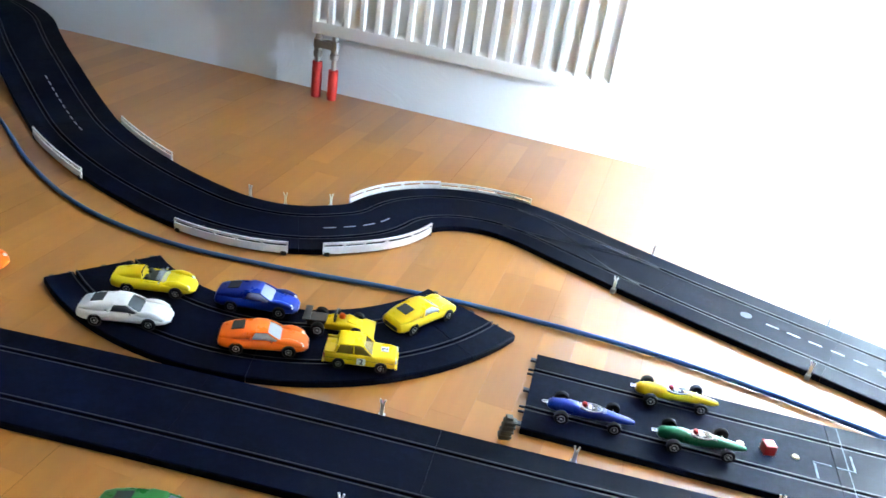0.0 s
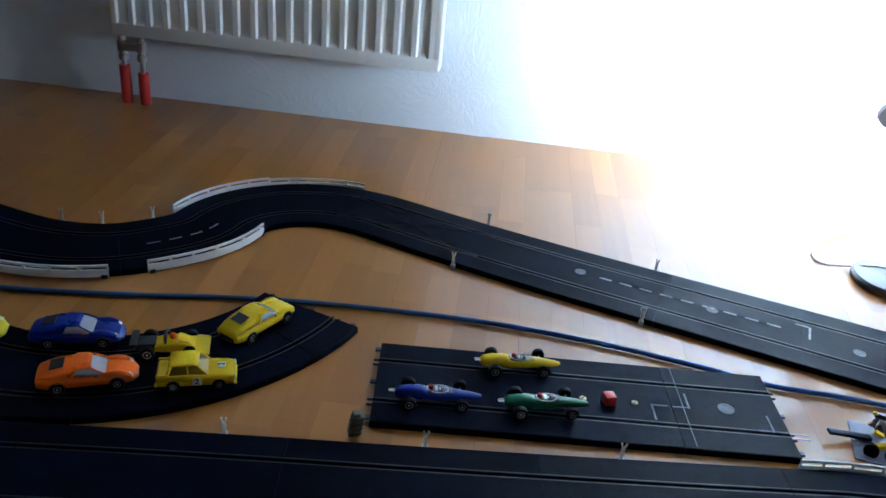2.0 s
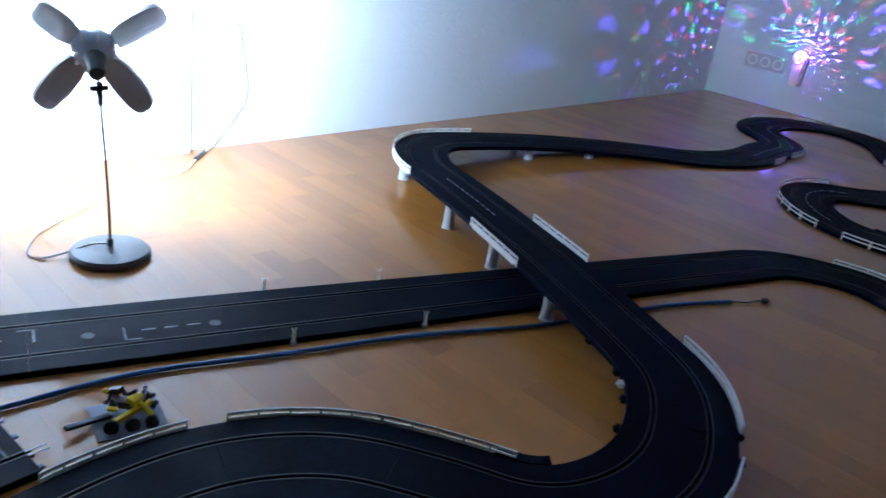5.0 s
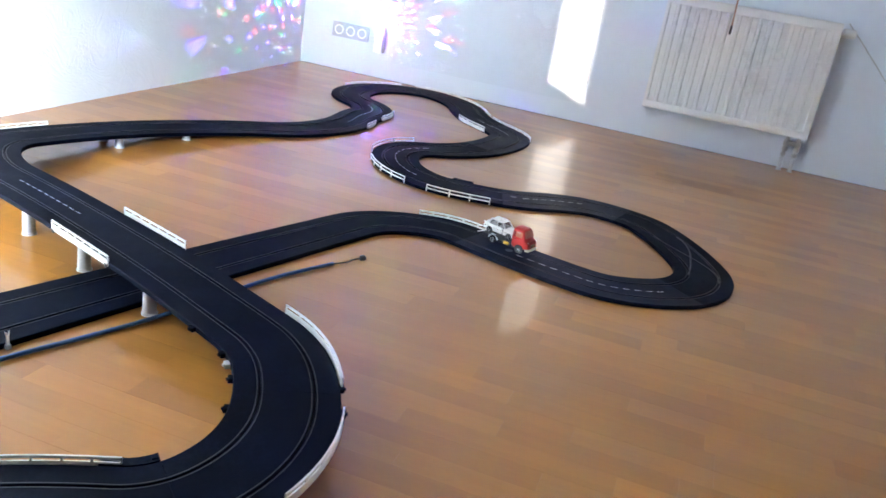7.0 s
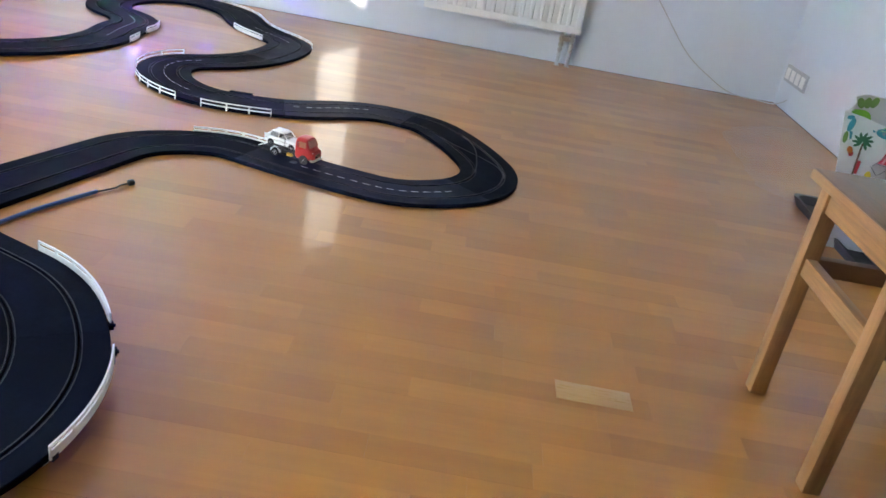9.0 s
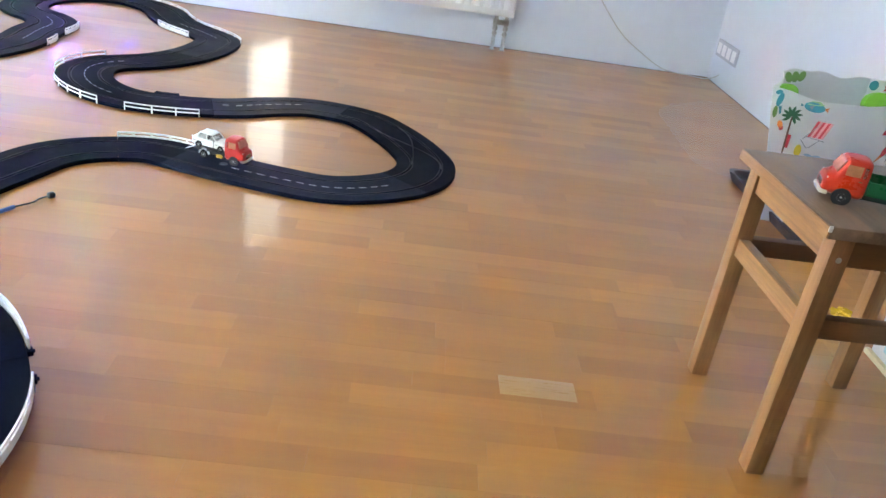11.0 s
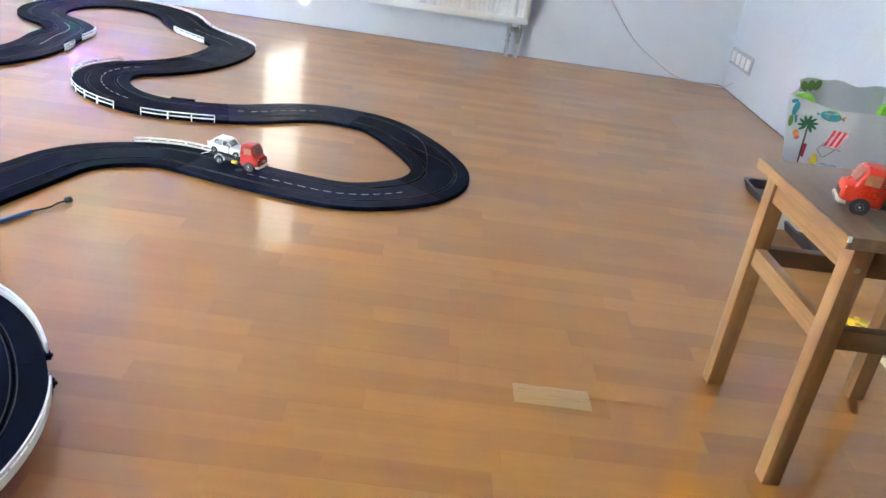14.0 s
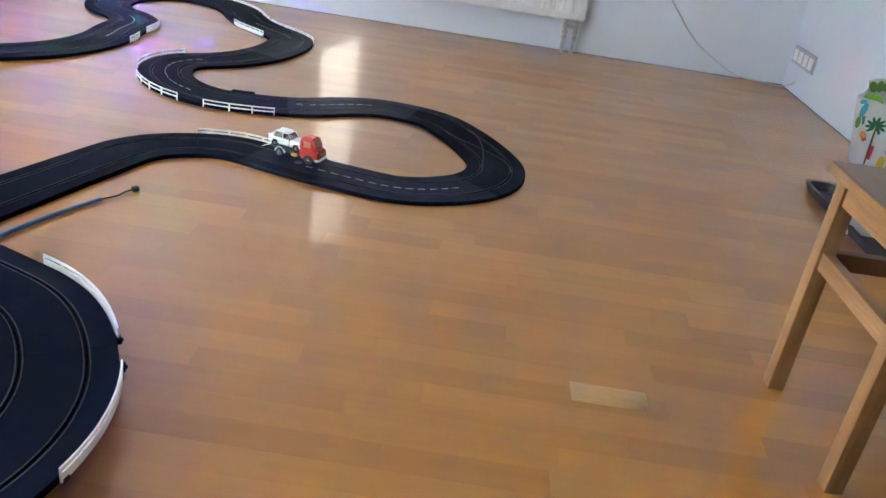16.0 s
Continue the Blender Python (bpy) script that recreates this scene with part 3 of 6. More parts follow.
def radiator(m, length, label):
    """Ribbed steel panel radiator; x along it, y out of the wall, z from its lower edge."""
    r = thing("radiator", m, label, "radiator")
    high, deep = 0.545, 0.10
    n = round(length / 0.05)
    prof = []
    pitch = (length - 0.03) / n
    for k in range(n):
        x = 0.015 + k * pitch
        prof += [(x, 0), (x + pitch * 0.28, 0), (x + pitch * 0.38, -0.008), (x + pitch * 0.9, -0.008)]
    prof += [(length - 0.015, 0)]
    bm = bmesh.new()
    rows = [(0.035, -0.0), (0.047, 1.0), (high - 0.047, 1.0), (high - 0.035, 0.0)]
    grid = [[bm.verts.new((x, deep + d * q, z)) for x, d in prof] for z, q in rows]
    for a, b in zip(grid, grid[1:]):
        for k in range(len(prof) - 1):
            bm.faces.new((a[k], a[k + 1], b[k + 1], b[k]))
    part("ribbed_panel", bm, ENAMEL, r)
    bm = bmesh.new()
    box(bm, 0, length, deep - 0.014, deep + 0.0005, 0, 0.036, 0.004)
    box(bm, 0, length, deep - 0.014, deep + 0.0005, high - 0.036, high, 0.004)
    box(bm, 0, 0.0155, deep - 0.014, deep + 0.0003, 0.03, high - 0.03, 0.002)
    box(bm, length - 0.0155, length, deep - 0.014, deep + 0.0003, 0.03, high - 0.03, 0.002)
    part("panel_frame", bm, ENAMEL, r)
    part("rear_panel", boxed(0.006, length - 0.006, 0.034, 0.046, 0.004, high - 0.004, 0.003), ENAMEL, r)
    bm = bmesh.new()
    for k in range(24):
        x = 0.03 + (length - 0.06) * k / 23
        box(bm, x - 0.001, x + 0.001, 0.046, deep - 0.012, 0.05, high - 0.02)
    part("fins", bm, ENAMEL, r)
    for x in (0.0, length - 0.0015):
        part("side_cover", boxed(x - 0.0015, x + 0.003, 0.035, deep - 0.012, 0.002, high + 0.002, 0.0008), ENAMEL, r)
    part("top_grille", boxed(0.002, length - 0.002, 0.035, deep - 0.012, high - 0.002, high + 0.004, 0.0008), ENAMEL, r)
    for x in (0.12, length - 0.12):
        part("bracket", boxed(x - 0.015, x + 0.015, 0.001, 0.035, 0.08, high - 0.06), STEEL, r)
    return r


def valve_set(r, x, bottom, sleeves):
    """Twin valve under a radiator, its pipes down to the floor."""
    part("valve_block", boxed(x - 0.036, x + 0.036, 0.055, 0.080, -0.045, -0.022, 0.004), STEEL, r)
    for q in (x - 0.026, x + 0.026):
        part("valve", lathe([(0.009, -0.075), (0.013, -0.072), (0.013, -0.058), (0.010, -0.056), (0.010, -0.048), (0.014, -0.046), (0.014, -0.020), (0.010, -0.018), (0.010, 0.004)], 14, pose(q, 0.067, 0)), STEEL, r)
        part("pipe", tubed([(q, 0.067, -0.07), (q, 0.067, -bottom)], 0.0072, 12), STEEL, r)
        if sleeves:
            part("pipe_sleeve", lathe([(0.0135, -bottom + 0.001), (0.0150, -bottom + 0.02), (0.0145, -0.105 if q < x else -0.088), (0.010, -0.104 if q < x else -0.087)], 14, pose(q, 0.067, 0)), RED_FOAM, r, "red foam pipe sleeve")
        else:
            part("pipe_sleeve", lathe([(0.0095, -bottom + 0.001), (0.0100, -bottom + 0.008), (0.0100, -0.106), (0.0078, -0.104)], 14, pose(q, 0.067, 0)), GREY_PL, r, "pale grey pipe sleeve")
            part("floor_collar", lathe([(0.0130, -bottom), (0.0130, -bottom + 0.003), (0.0100, -bottom + 0.006)], 14, pose(q, 0.067, 0)), STEEL, r)
            part("valve_nut", lathe([(0.0115, -0.098), (0.0125, -0.096), (0.0125, -0.086), (0.0090, -0.083)], 6, pose(q, 0.067, 0)), STEEL, r)


rad_a = radiator(pose(0.335, YA, 0.195, 0, 0, 180), 0.88, "white ribbed panel radiator with red sleeved pipes")
valve_set(rad_a, 0.845, 0.195, True)
rad_b = radiator(pose(XB, -0.16, 0.172, 0, 0, 90), 0.795, "white ribbed panel radiator with bare steel pipes")
valve_set(rad_b, 0.055, 0.172, False)
part("valve_head", lathe([(0.014, 0), (0.021, 0.008), (0.021, 0.05), (0.016, 0.058)], 16, pose(-0.005, 0.08, 0.51, 0, -90, 0)), WHITE_PL, rad_b)


def window(name, x0, x1, z0, z1):
    """A white casement window in the thickness of the north wall."""
    t = tagged(new(name), "white casement window above the radiator", "window", kind="structure")
    y0, y1 = YA + 0.125, YA + 0.165
    for n, q in (("window_frame", (x0, x0 + 0.05, z0, z1)), ("window_frame", (x1 - 0.05, x1, z0, z1)), ("window_frame", (x0 + 0.05, x1 - 0.05, z1 - 0.05, z1)), ("window_frame", (x0 + 0.05, x1 - 0.05, z0, z0 + 0.05))):
        part(n, boxed(q[0], q[1], y0, y1, q[2], q[3], 0.003), ENAMEL, t)
    pane = part("pane", boxed(x0 + 0.05, x1 - 0.05, y0 + 0.016, y0 + 0.022, z0 + 0.05, z1 - 0.05), clear("window_glass", (0.8, 0.85, 0.85), 0.02, 0.08), t)
    pane.visible_shadow = False
    part("window_sill", boxed(x0 - 0.03, x1 + 0.03, YA - 0.05, YA + 0.0, z0 - 0.035, z0 - 0.002, 0.004), ENAMEL, t)


window("window_1", -0.7, 0.5, 0.9, 2.2)

# ---- work lamp with folding light panels ----


def work_lamp():
    t = thing("work_lamp", pose(1.379, 2.022, 0), "black table stand with a four-leaf bright LED lamp", "lamp")
    part("base", lathe([(0.004, 0.0), (0.079, 0.0), (0.083, 0.004), (0.083, 0.012), (0.078, 0.018), (0.050, 0.023), (0.012, 0.025), (0.004, 0.025)], 48), BLACK_PL, t)
    part("socket_foot", lathe([(0.0065, 0.024), (0.0065, 0.042), (0.004, 0.044)], 12), BLACK_PL, t)
    part("stem", tubed(smooth_line([(0, 0, 0.02), (0.000, 0.0, 0.12), (-0.003, 0.003, 0.24), (-0.010, 0.006, 0.40)]), 0.0034, 10), BLACK_PL, t)
    part("stem_sleeve", lathe([(0.004, -0.014), (0.0062, -0.012), (0.0062, 0.010), (0.004, 0.012)], 14, pose(-0.007, 0.005, 0.345)), BLACK_PL, t)
    part("cross_knob", boxed(-0.020, 0.016, -0.005, 0.005, 0.362, 0.372, 0.002, pose(-0.006, 0.006, 0)), BLACK_PL, t)
    part("knob", boxed(-0.006, 0.006, -0.006, 0.006, 0.354, 0.380, 0.002, pose(-0.008, 0.006, 0)), BLACK_PL, t)
    # the bulb: its axis points back to the wall and a little up
    az, el = radians(70), radians(22)
    axis = Vector((math.cos(el) * math.cos(az), math.cos(el) * math.sin(az), math.sin(el)))
    side = axis.cross(Vector((0, 0, 1))).normalized()
    head = Matrix.Translation((-0.013, 0.004, 0.404)) @ Matrix((side, axis.cross(side), axis)).transposed().to_4x4()
    part("bulb_holder", lathe([(0.008, -0.018), (0.015, -0.014), (0.0175, -0.004), (0.0175, 0.016), (0.021, 0.040), (0.015, 0.042)], 24, head), BLACK_PL, t)
    part("bulb_body", lathe([(0.021, 0.039), (0.035, 0.050), (0.041, 0.066), (0.042, 0.082), (0.036, 0.092), (0.012, 0.094)], 28, head), material("silver_plastic", (0.62, 0.70, 0.84), 0.35, 0.15, vary=0.1), t)
    for k in range(8):
        part("cooling_fin", boxed(0.026, 0.044, -0.0012, 0.0012, 0.046, 0.080, 0.0005, head @ Matrix.Rotation(radians(45 * k + 10), 4, "Z")), ENAMEL, t)
    part("centre_light", lathe([(0.030, 0.0945), (0.030, 0.097), (0.004, 0.100)], 20, head), LED, t, "glowing lamp face")
    grey = material("grey_leaf_plastic", (0.72, 0.72, 0.76), 0.45, vary=0.12, scale=20)
    for ang, tilt, long in ((-148, -18, 1.02), (-26, -18, 1.36), (-226, 22, 1.40), (-311, 22, 1.40)):
        spread = head @ Matrix.Translation((0, 0, 0.078)) @ Matrix.Rotation(radians(ang), 4, "Z") @ Matrix.Translation((0.028, 0, 0)) @ Matrix.Rotation(radians(tilt), 4, "Y") @ Matrix.Diagonal((long, 1.28, 1.2, 1))
        leaf = part("leaf", leaf_shape(0.0, 0.0), grey, t)
        leaf.matrix_local = spread
        part("ribs", leaf_ribs(), grey, leaf)
        part("light_panel", leaf_shape(0.003, 0.0052), LED, leaf, "glowing light panel")
        part("hinge", boxed(-0.012, 0.012, -0.008, 0.008, -0.004, 0.004, 0.001), BLACK_PL, leaf)
    return t


def leaf_shape(inset, lift):
    """A tongue-shaped lamp leaf, thicker at its root; light side up."""
    bm = bmesh.new()
    out = [(0.010, 0.017), (0.030, 0.0235), (0.055, 0.0245), (0.078, 0.0225), (0.090, 0.018), (0.096, 0.010)]
    ring = [(x - (inset if i else -inset), max(y - inset, 0.002)) for i, (x, y) in enumerate(out)]
    loop = ring + [(x, -y) for x, y in ring[::-1]]
    low = [bm.verts.new((x, y * 0.92, -0.006 + (lift + 0.0105 if lift else 0))) for x, y in loop]
    high = [bm.verts.new((x, y, 0.005 + (lift - 0.0045 if lift else 0))) for x, y in loop]
    n = len(loop)
    for k in range(n):
        bm.faces.new((low[k], low[(k + 1) % n], high[(k + 1) % n], high[k]))
    bm.faces.new(low[::-1])
    bm.faces.new(high)
    return bm


def leaf_ribs():
    bm = bmesh.new()
    for k in range(9):
        y = -0.016 + 0.004 * k
        box(bm, 0.02, 0.08, y - 0.0007, y + 0.0007, -0.0072, -0.0055)
    return bm


work_lamp()


def cord(name, pts, r, mat, label, n=8):
    return tagged(part(name, tubed(smooth_line(pts, 10), r, n), mat), label, "cable")


cord("lamp_cable", [(1.379, 2.022, 0.030), (1.345, 2.040, 0.028), (1.295, 2.060, 0.010), (1.249, 2.073, 0.003), (1.241, 2.114, 0.003), (1.283, 2.187, 0.003), (1.331, 2.227, 0.003), (1.415, 2.283, 0.003), (1.507, 2.36, 0.003), (1.49, 2.459, 0.003), (1.455, 2.55, 0.003),
                    (1.430, 2.605, 0.010), (1.396, 2.612, 0.082), (1.369, 2.612, 0.142), (1.375, 2.612, 0.172), (1.407, 2.612, 0.201), (1.444, 2.612, 0.227), (1.52, 2.612, 0.27)], 0.0024, GREY_CABLE, "thin grey lamp cable looping over the floor")
cord("wall_cable", [(1.673, 2.61, 0.047), (1.699, 2.595, 0.043), (1.712, 2.575, 0.018), (1.685, 2.54, 0.004), (1.673, 2.465, 0.003), (1.712, 2.43, 0.003), (1.781, 2.455, 0.003), (1.841, 2.516, 0.003), (1.936, 2.60, 0.005), (1.975, 2.612, 0.03), (2.025, 2.612, 0.091), (2.064, 2.612, 0.148), (2.066, 2.612, 0.20), (2.059, 2.612, 0.239), (2.04, 2.612, 0.345), (1.997, 2.612, 0.478), (1.98, 2.612, 0.6), (1.98, 2.612, 0.9)], 0.0028, GREY_CABLE, "grey cable running down the white wall")
tagged(part("cable_coupling", tubed([(1.850, 2.525, 0.006), (1.905, 2.575, 0.006)], 0.006, 10), BLACK_PL), "short black in-line cable coupling on the floor", "cable")
tagged(part("trim_pipe_cover", boxed(1.740, 1.868, YA - 0.03, YA, 0, ZT - 0.01, 0.004), WALL), "white boxed pipe cover on the wall", "trim", kind="structure")
cord("blue_cable", [(-1.6, 2.25, 0.006), (-1.30, 2.00, 0.006)] + [(x + 0.097, y + 0.03, 0.006) for x, y in ((-1.161, 1.858), (-0.902, 1.680), (-0.684, 1.574), (-0.463, 1.538), (-0.236, 1.561), (-0.024, 1.600), (0.157, 1.622), (0.415, 1.63), (0.616, 1.613), (0.805, 1.580), (0.911, 1.553),
     (1.045, 1.545), (1.168, 1.525), (1.389, 1.452), (1.605, 1.388), (1.898, 1.27), (2.213, 1.181), (2.40, 1.100))], 0.0047, BLUE_CABLE, "thick blue cable lying along the track", 10)
cord("plug_lead", [(2.497, 1.13, 0.006), (2.53, 1.105, 0.006), (2.555, 1.10, 0.006), (2.578, 1.086, 0.006)], 0.002, BLACK_PL, "thin black lead at the end of the blue cable")
tagged(part("plug", lathe([(0.004, 0), (0.0075, 0.002), (0.0075, 0.014), (0.003, 0.018)], 12, pose(2.572, 1.089, 0.0075, 90, 0, 55)), BLACK_PL), "small black plug lying on the floor", "plug")

# ---- stool ----


def stool():
    x0, x1, y0, y1 = 1.878, 2.190, -0.649, -0.330
    h, leg = 0.436, 0.031
    t = thing("stool", pose((x0 + x1) / 2, (y0 + y1) / 2, 0, 0, 0, 2.0), "wooden stool with pale pine legs and worn seat", "stool")
    a, b = (x1 - x0) / 2, (y1 - y0) / 2
    part("seat", boxed(-a - 0.016, a + 0.006, -b - 0.014, b + 0.022, h - 0.004, h + 0.016, 0.004), SEAT_WOOD, t, "worn brown seat board")
    for sx in (-1, 1):
        for sy in (-1, 1):
            cx, cy = sx * (a - leg / 2), sy * (b - leg / 2)
            part("leg", boxed(cx - leg / 2, cx + leg / 2, cy - leg / 2, cy + leg / 2, 0, h - 0.004, 0.0025), PINE, t)
    for sy in (-1, 1):
        y = sy * (b - leg / 2)
        part("apron", boxed(-a + leg, a - leg, y - 0.010, y + 0.010, h - 0.052, h - 0.004, 0.0015), PINE_X, t)
        part("stretcher", boxed(-a + leg, a - leg, y - 0.010, y + 0.010, 0.262, 0.295, 0.0015), PINE_X, t)
    for sx in (-1, 1):
        x = sx * (a - leg / 2)
        # these cross rails carry painted-in shade, hence browner than the others
        part("apron", boxed(x - 0.010, x + 0.010, -b + leg, b - leg, h - 0.052, h - 0.004, 0.0015), SHADED_PINE, t)
        part("stretcher", boxed(x - 0.010, x + 0.010, -b + leg, b - leg, 0.262, 0.295, 0.0015), SHADED_PINE, t)
        for sy in (-1, 1):
            part("screw", lathe([(0.0045, 0), (0.0045, 0.0012), (0.002, 0.0016)], 10, pose(sx * a, sy * (b - leg / 2), h - 0.04, 0, 90 * sx, 0)), STEEL, t)
    part("paint_chip", boxed(-a - 0.0166, -a - 0.0140, b + 0.0195, b + 0.0250, h + 0.007, h + 0.0164, 0.001), WHITE_PL, t, "white paint fleck on the corner")
    part("seat_edge", boxed(-a - 0.015, a + 0.005, b + 0.0215, b + 0.0245, h - 0.003, h + 0.0145, 0.001), PINE_X, t, "pale bare wood seat edge")
    return t


stool()

# ---- loose track pieces ----


def loose_piece(t, frames):
    o = part("track_piece", sweep(PROFILE, frames), TRACK, t)
    for lane in (-SLOT, SLOT):
        for side in (-0.0050, 0.0050):
            part("conductor", sweep([(lane + side - 0.0010, -0.001), (lane + side - 0.0010, 0.0005), (lane + side + 0.0010, 0.0005), (lane + side + 0.0010, -0.001)], frames), RAIL, o)
    return o


def tabs(t, o, left, ahead):
    """Connector pins at an open end of a piece."""
    for u in (-0.085, -0.056, -0.044, 0.0, 0.044, 0.056, 0.085):
        wide = 0.0012 if abs(abs(u) - 0.05) < 0.01 else 0.004
        c = o + u * left + Vector((0, 0, -0.005))
        r = boxed(-0.001, 0.009, -wide, wide, -0.002, 0.002, 0.0008, Matrix.Translation(c) @ Matrix.Rotation(math.atan2(ahead.y, ahead.x), 4, "Z"))
        part("connector_pin", r, BLACK_PL if wide > 0.002 else RAIL, t)


def loose_straight():
    t = thing("loose_straight_track", Matrix(), "short black straight track carrying three toy racing cars", "toy track")
    a, b = Vector((0.372, 1.450, 0.012)), Vector((1.007, 1.500, 0.012))
    d = (b - a).normalized()
    left = Vector((-d.y, d.x, 0))
    cut = a + d * 0.464
    for p, q in ((a, cut - d * 0.0006), (cut + d * 0.0006, b)):
        loose_piece(t, [(p + (q - p) * k / 3, left) for k in range(4)])
    tabs(t, a, left, -d)
    tabs(t, b, left, d)
    for u in (-SLOT - 0.005, -SLOT + 0.005):
        part("contact_rod", tubed([b + u * left + Vector((0, 0, -0.002)) - d * 0.004, b + u * left + Vector((0, 0, -0.0025)) + d * 0.030], 0.0011, 6), STEEL, t)
    turn = Matrix.Rotation(math.atan2(d.y, d.x), 4, "Z")
    for x, y, fx, flip in ((0.805, 1.462, 0.83, 1), (0.861, 1.500, 0.835, -1), (0.985, 1.470, 0.962, -1)):
        bm = boxed(-0.0016, 0.0016, -0.019, 0.019, -0.0003, 0.0007)
        box(bm, *sorted((0, fx - x)), 0.017 * flip - 0.0015, 0.017 * flip + 0.0015, -0.0003, 0.0007)
        o = part("start_mark", bm, CHALK, t)
        o.matrix_local = Matrix.Translation((x, y, 0.012)) @ turn
    o = part("emblem", lathe([(0.013, -0.0003), (0.013, 0.0007), (0.0095, 0.0007), (0.0095, 0.0004), (0.006, 0.0004), (0.006, 0.0007), (0.0003, 0.0007)], 20), SCUFF, t)
    o.matrix_local = pose(0.922, 1.494, 0.012)
    o = part("wear_line", boxed(-0.0007, 0.0007, -0.095, 0.095, -0.0003, 0.0004), SCUFF, t)
    o.matrix_local = Matrix.Translation((0.853, 1.489, 0.012)) @ turn


loose_straight()


def loose_curve():
    t = thing("loose_curve_track", Matrix(), "loose black curved track used as parking for toy cars", "toy track")
    c, r = Vector((-0.158, 1.762, 0.012)), 0.408
    spans = [(-126, -75), (-75, -33), (-33, -20.5)]
    for a0, a1 in spans:
        fr = []
        for k in range(13):
            a = radians(a0 + 0.08 + (a1 - a0 - 0.16) * k / 12)
            fr.append((c + r * Vector((math.cos(a), math.sin(a), 0)), -Vector((math.cos(a), math.sin(a), 0))))
        loose_piece(t, fr)
    for a, sgn in ((-126, -1), (-20.5, 1)):
        q = radians(a)
        rad = Vector((math.cos(q), math.sin(q), 0))
        tabs(t, c + r * rad, -rad, sgn * Vector((-rad.y, rad.x, 0)))
    for k in range(2):
        a = radians(-118 + 4.5 * k)
        o = part("lane_dash", boxed(-0.008, 0.008, -0.002, 0.002, -0.0003, 0.0006), MARK, t)
        o.matrix_local = Matrix.Translation(c + r * Vector((math.cos(a), math.sin(a), 0))) @ Matrix.Rotation(a + math.pi / 2, 4, "Z")


loose_curve()

# ---- toy cars ----
PAINT = {k: material(k + "_toy_paint", c, 0.30, vary=0.06, scale=30, spec=0.32) for k, c in dict(
    yellow=(0.82, 0.55, 0.005), olive=(0.74, 0.56, 0.006), white=(0.86, 0.86, 0.82), orange=(0.88, 0.14, 0.006), blue=(0.002, 0.022, 0.22), green=(0.003, 0.13, 0.048),
    red=(0.42, 0.022, 0.016), bright_red=(0.47, 0.026, 0.009), cream=(0.66, 0.62, 0.50), bed_green=(0.006, 0.085, 0.03), bottle=(0.02, 0.16, 0.03)).items()}
PALE_GLASS = material("pale_toy_window", (0.40, 0.42, 0.46), 0.12, vary=0.1, scale=60)
DARK_GLASS = material("smoky_toy_window", (0.07, 0.08, 0.09), 0.12, vary=0.1, scale=60)
GLASS = clear("clear_toy_window", (0.30, 0.32, 0.33), 0.08, 0.45)
TINT = clear("amber_toy_window", (0.30, 0.20, 0.05), 0.1, 0.7)
DARK_IN = material("dark_interior", (0.02, 0.02, 0.022), 0.6)
LAMP_PL = material("clear_lamp_plastic", (0.75, 0.74, 0.70), 0.15, vary=0.05, scale=40)
BALL_RED = material("red_toy_plastic", (0.55, 0.02, 0.015), 0.3, vary=0.06, scale=30)
SEAT_YEL = material("yellow_seat_plastic", (0.65, 0.38, 0.03), 0.4, vary=0.1, scale=30)


def wheel(t, x, y, r, wide, rim=None):
    """A tyre with its rim, axle across the car."""
    side = 1 if y > 0 else -1
    w = wide / 2
    tyre = part("wheel", lathe([(r * 0.55, -w), (r * 0.9, -w), (r, -w * 0.7), (r, w * 0.7), (r * 0.9, w), (r * 0.55, w)], 22, pose(0, 0, 0, 90, 0, 0)), RUBBER, t)
    tyre.location = (x, y, r)
    part("rim", lathe([(r * 0.56, 0), (r * 0.56, w + 0.0002), (r * 0.50, w + 0.0004), (r * 0.42, w * 0.6), (r * 0.2, w * 0.7), (r * 0.14, w + 0.0006), (r * 0.02, w + 0.0008)], 16, pose(0, 0, 0, -90 * side, 0, 0)), rim or SILVER, tyre, "silver rim")


def arches(t, xs, half, r):
    """Dark wheel wells behind the wheels."""
    for x in xs:
        for y in (-1, 1):
            part("wheel_well", lathe([(r * 1.22, 0), (r * 1.22, 0.0012), (r * 0.3, 0.0012)], 20, pose(x, y * (half - 0.0006), r * 1.05, -90 * y, 0, 0)), DARK_IN, t)


def ribbon(t, name, pts, w, mat, label=""):
    return part(name, tubed(pts, w, 6), mat, t, label)


def plate(quad, thick, mat, t, name, label=""):
    """A thin pane or panel through four corners."""
    v = [Vector(p) for p in quad]
    nrm = (v[1] - v[0]).cross(v[2] - v[0]).normalized() * thick
    bm = bmesh.new()
    a = [bm.verts.new(p) for p in v]
    b = [bm.verts.new(p + nrm) for p in v]
    bm.faces.new(a)
    bm.faces.new(b[::-1])
    for k in range(4):
        bm.faces.new((a[k], b[k], b[(k + 1) % 4], a[(k + 1) % 4]))
    return part(name, bm, mat, t, label)


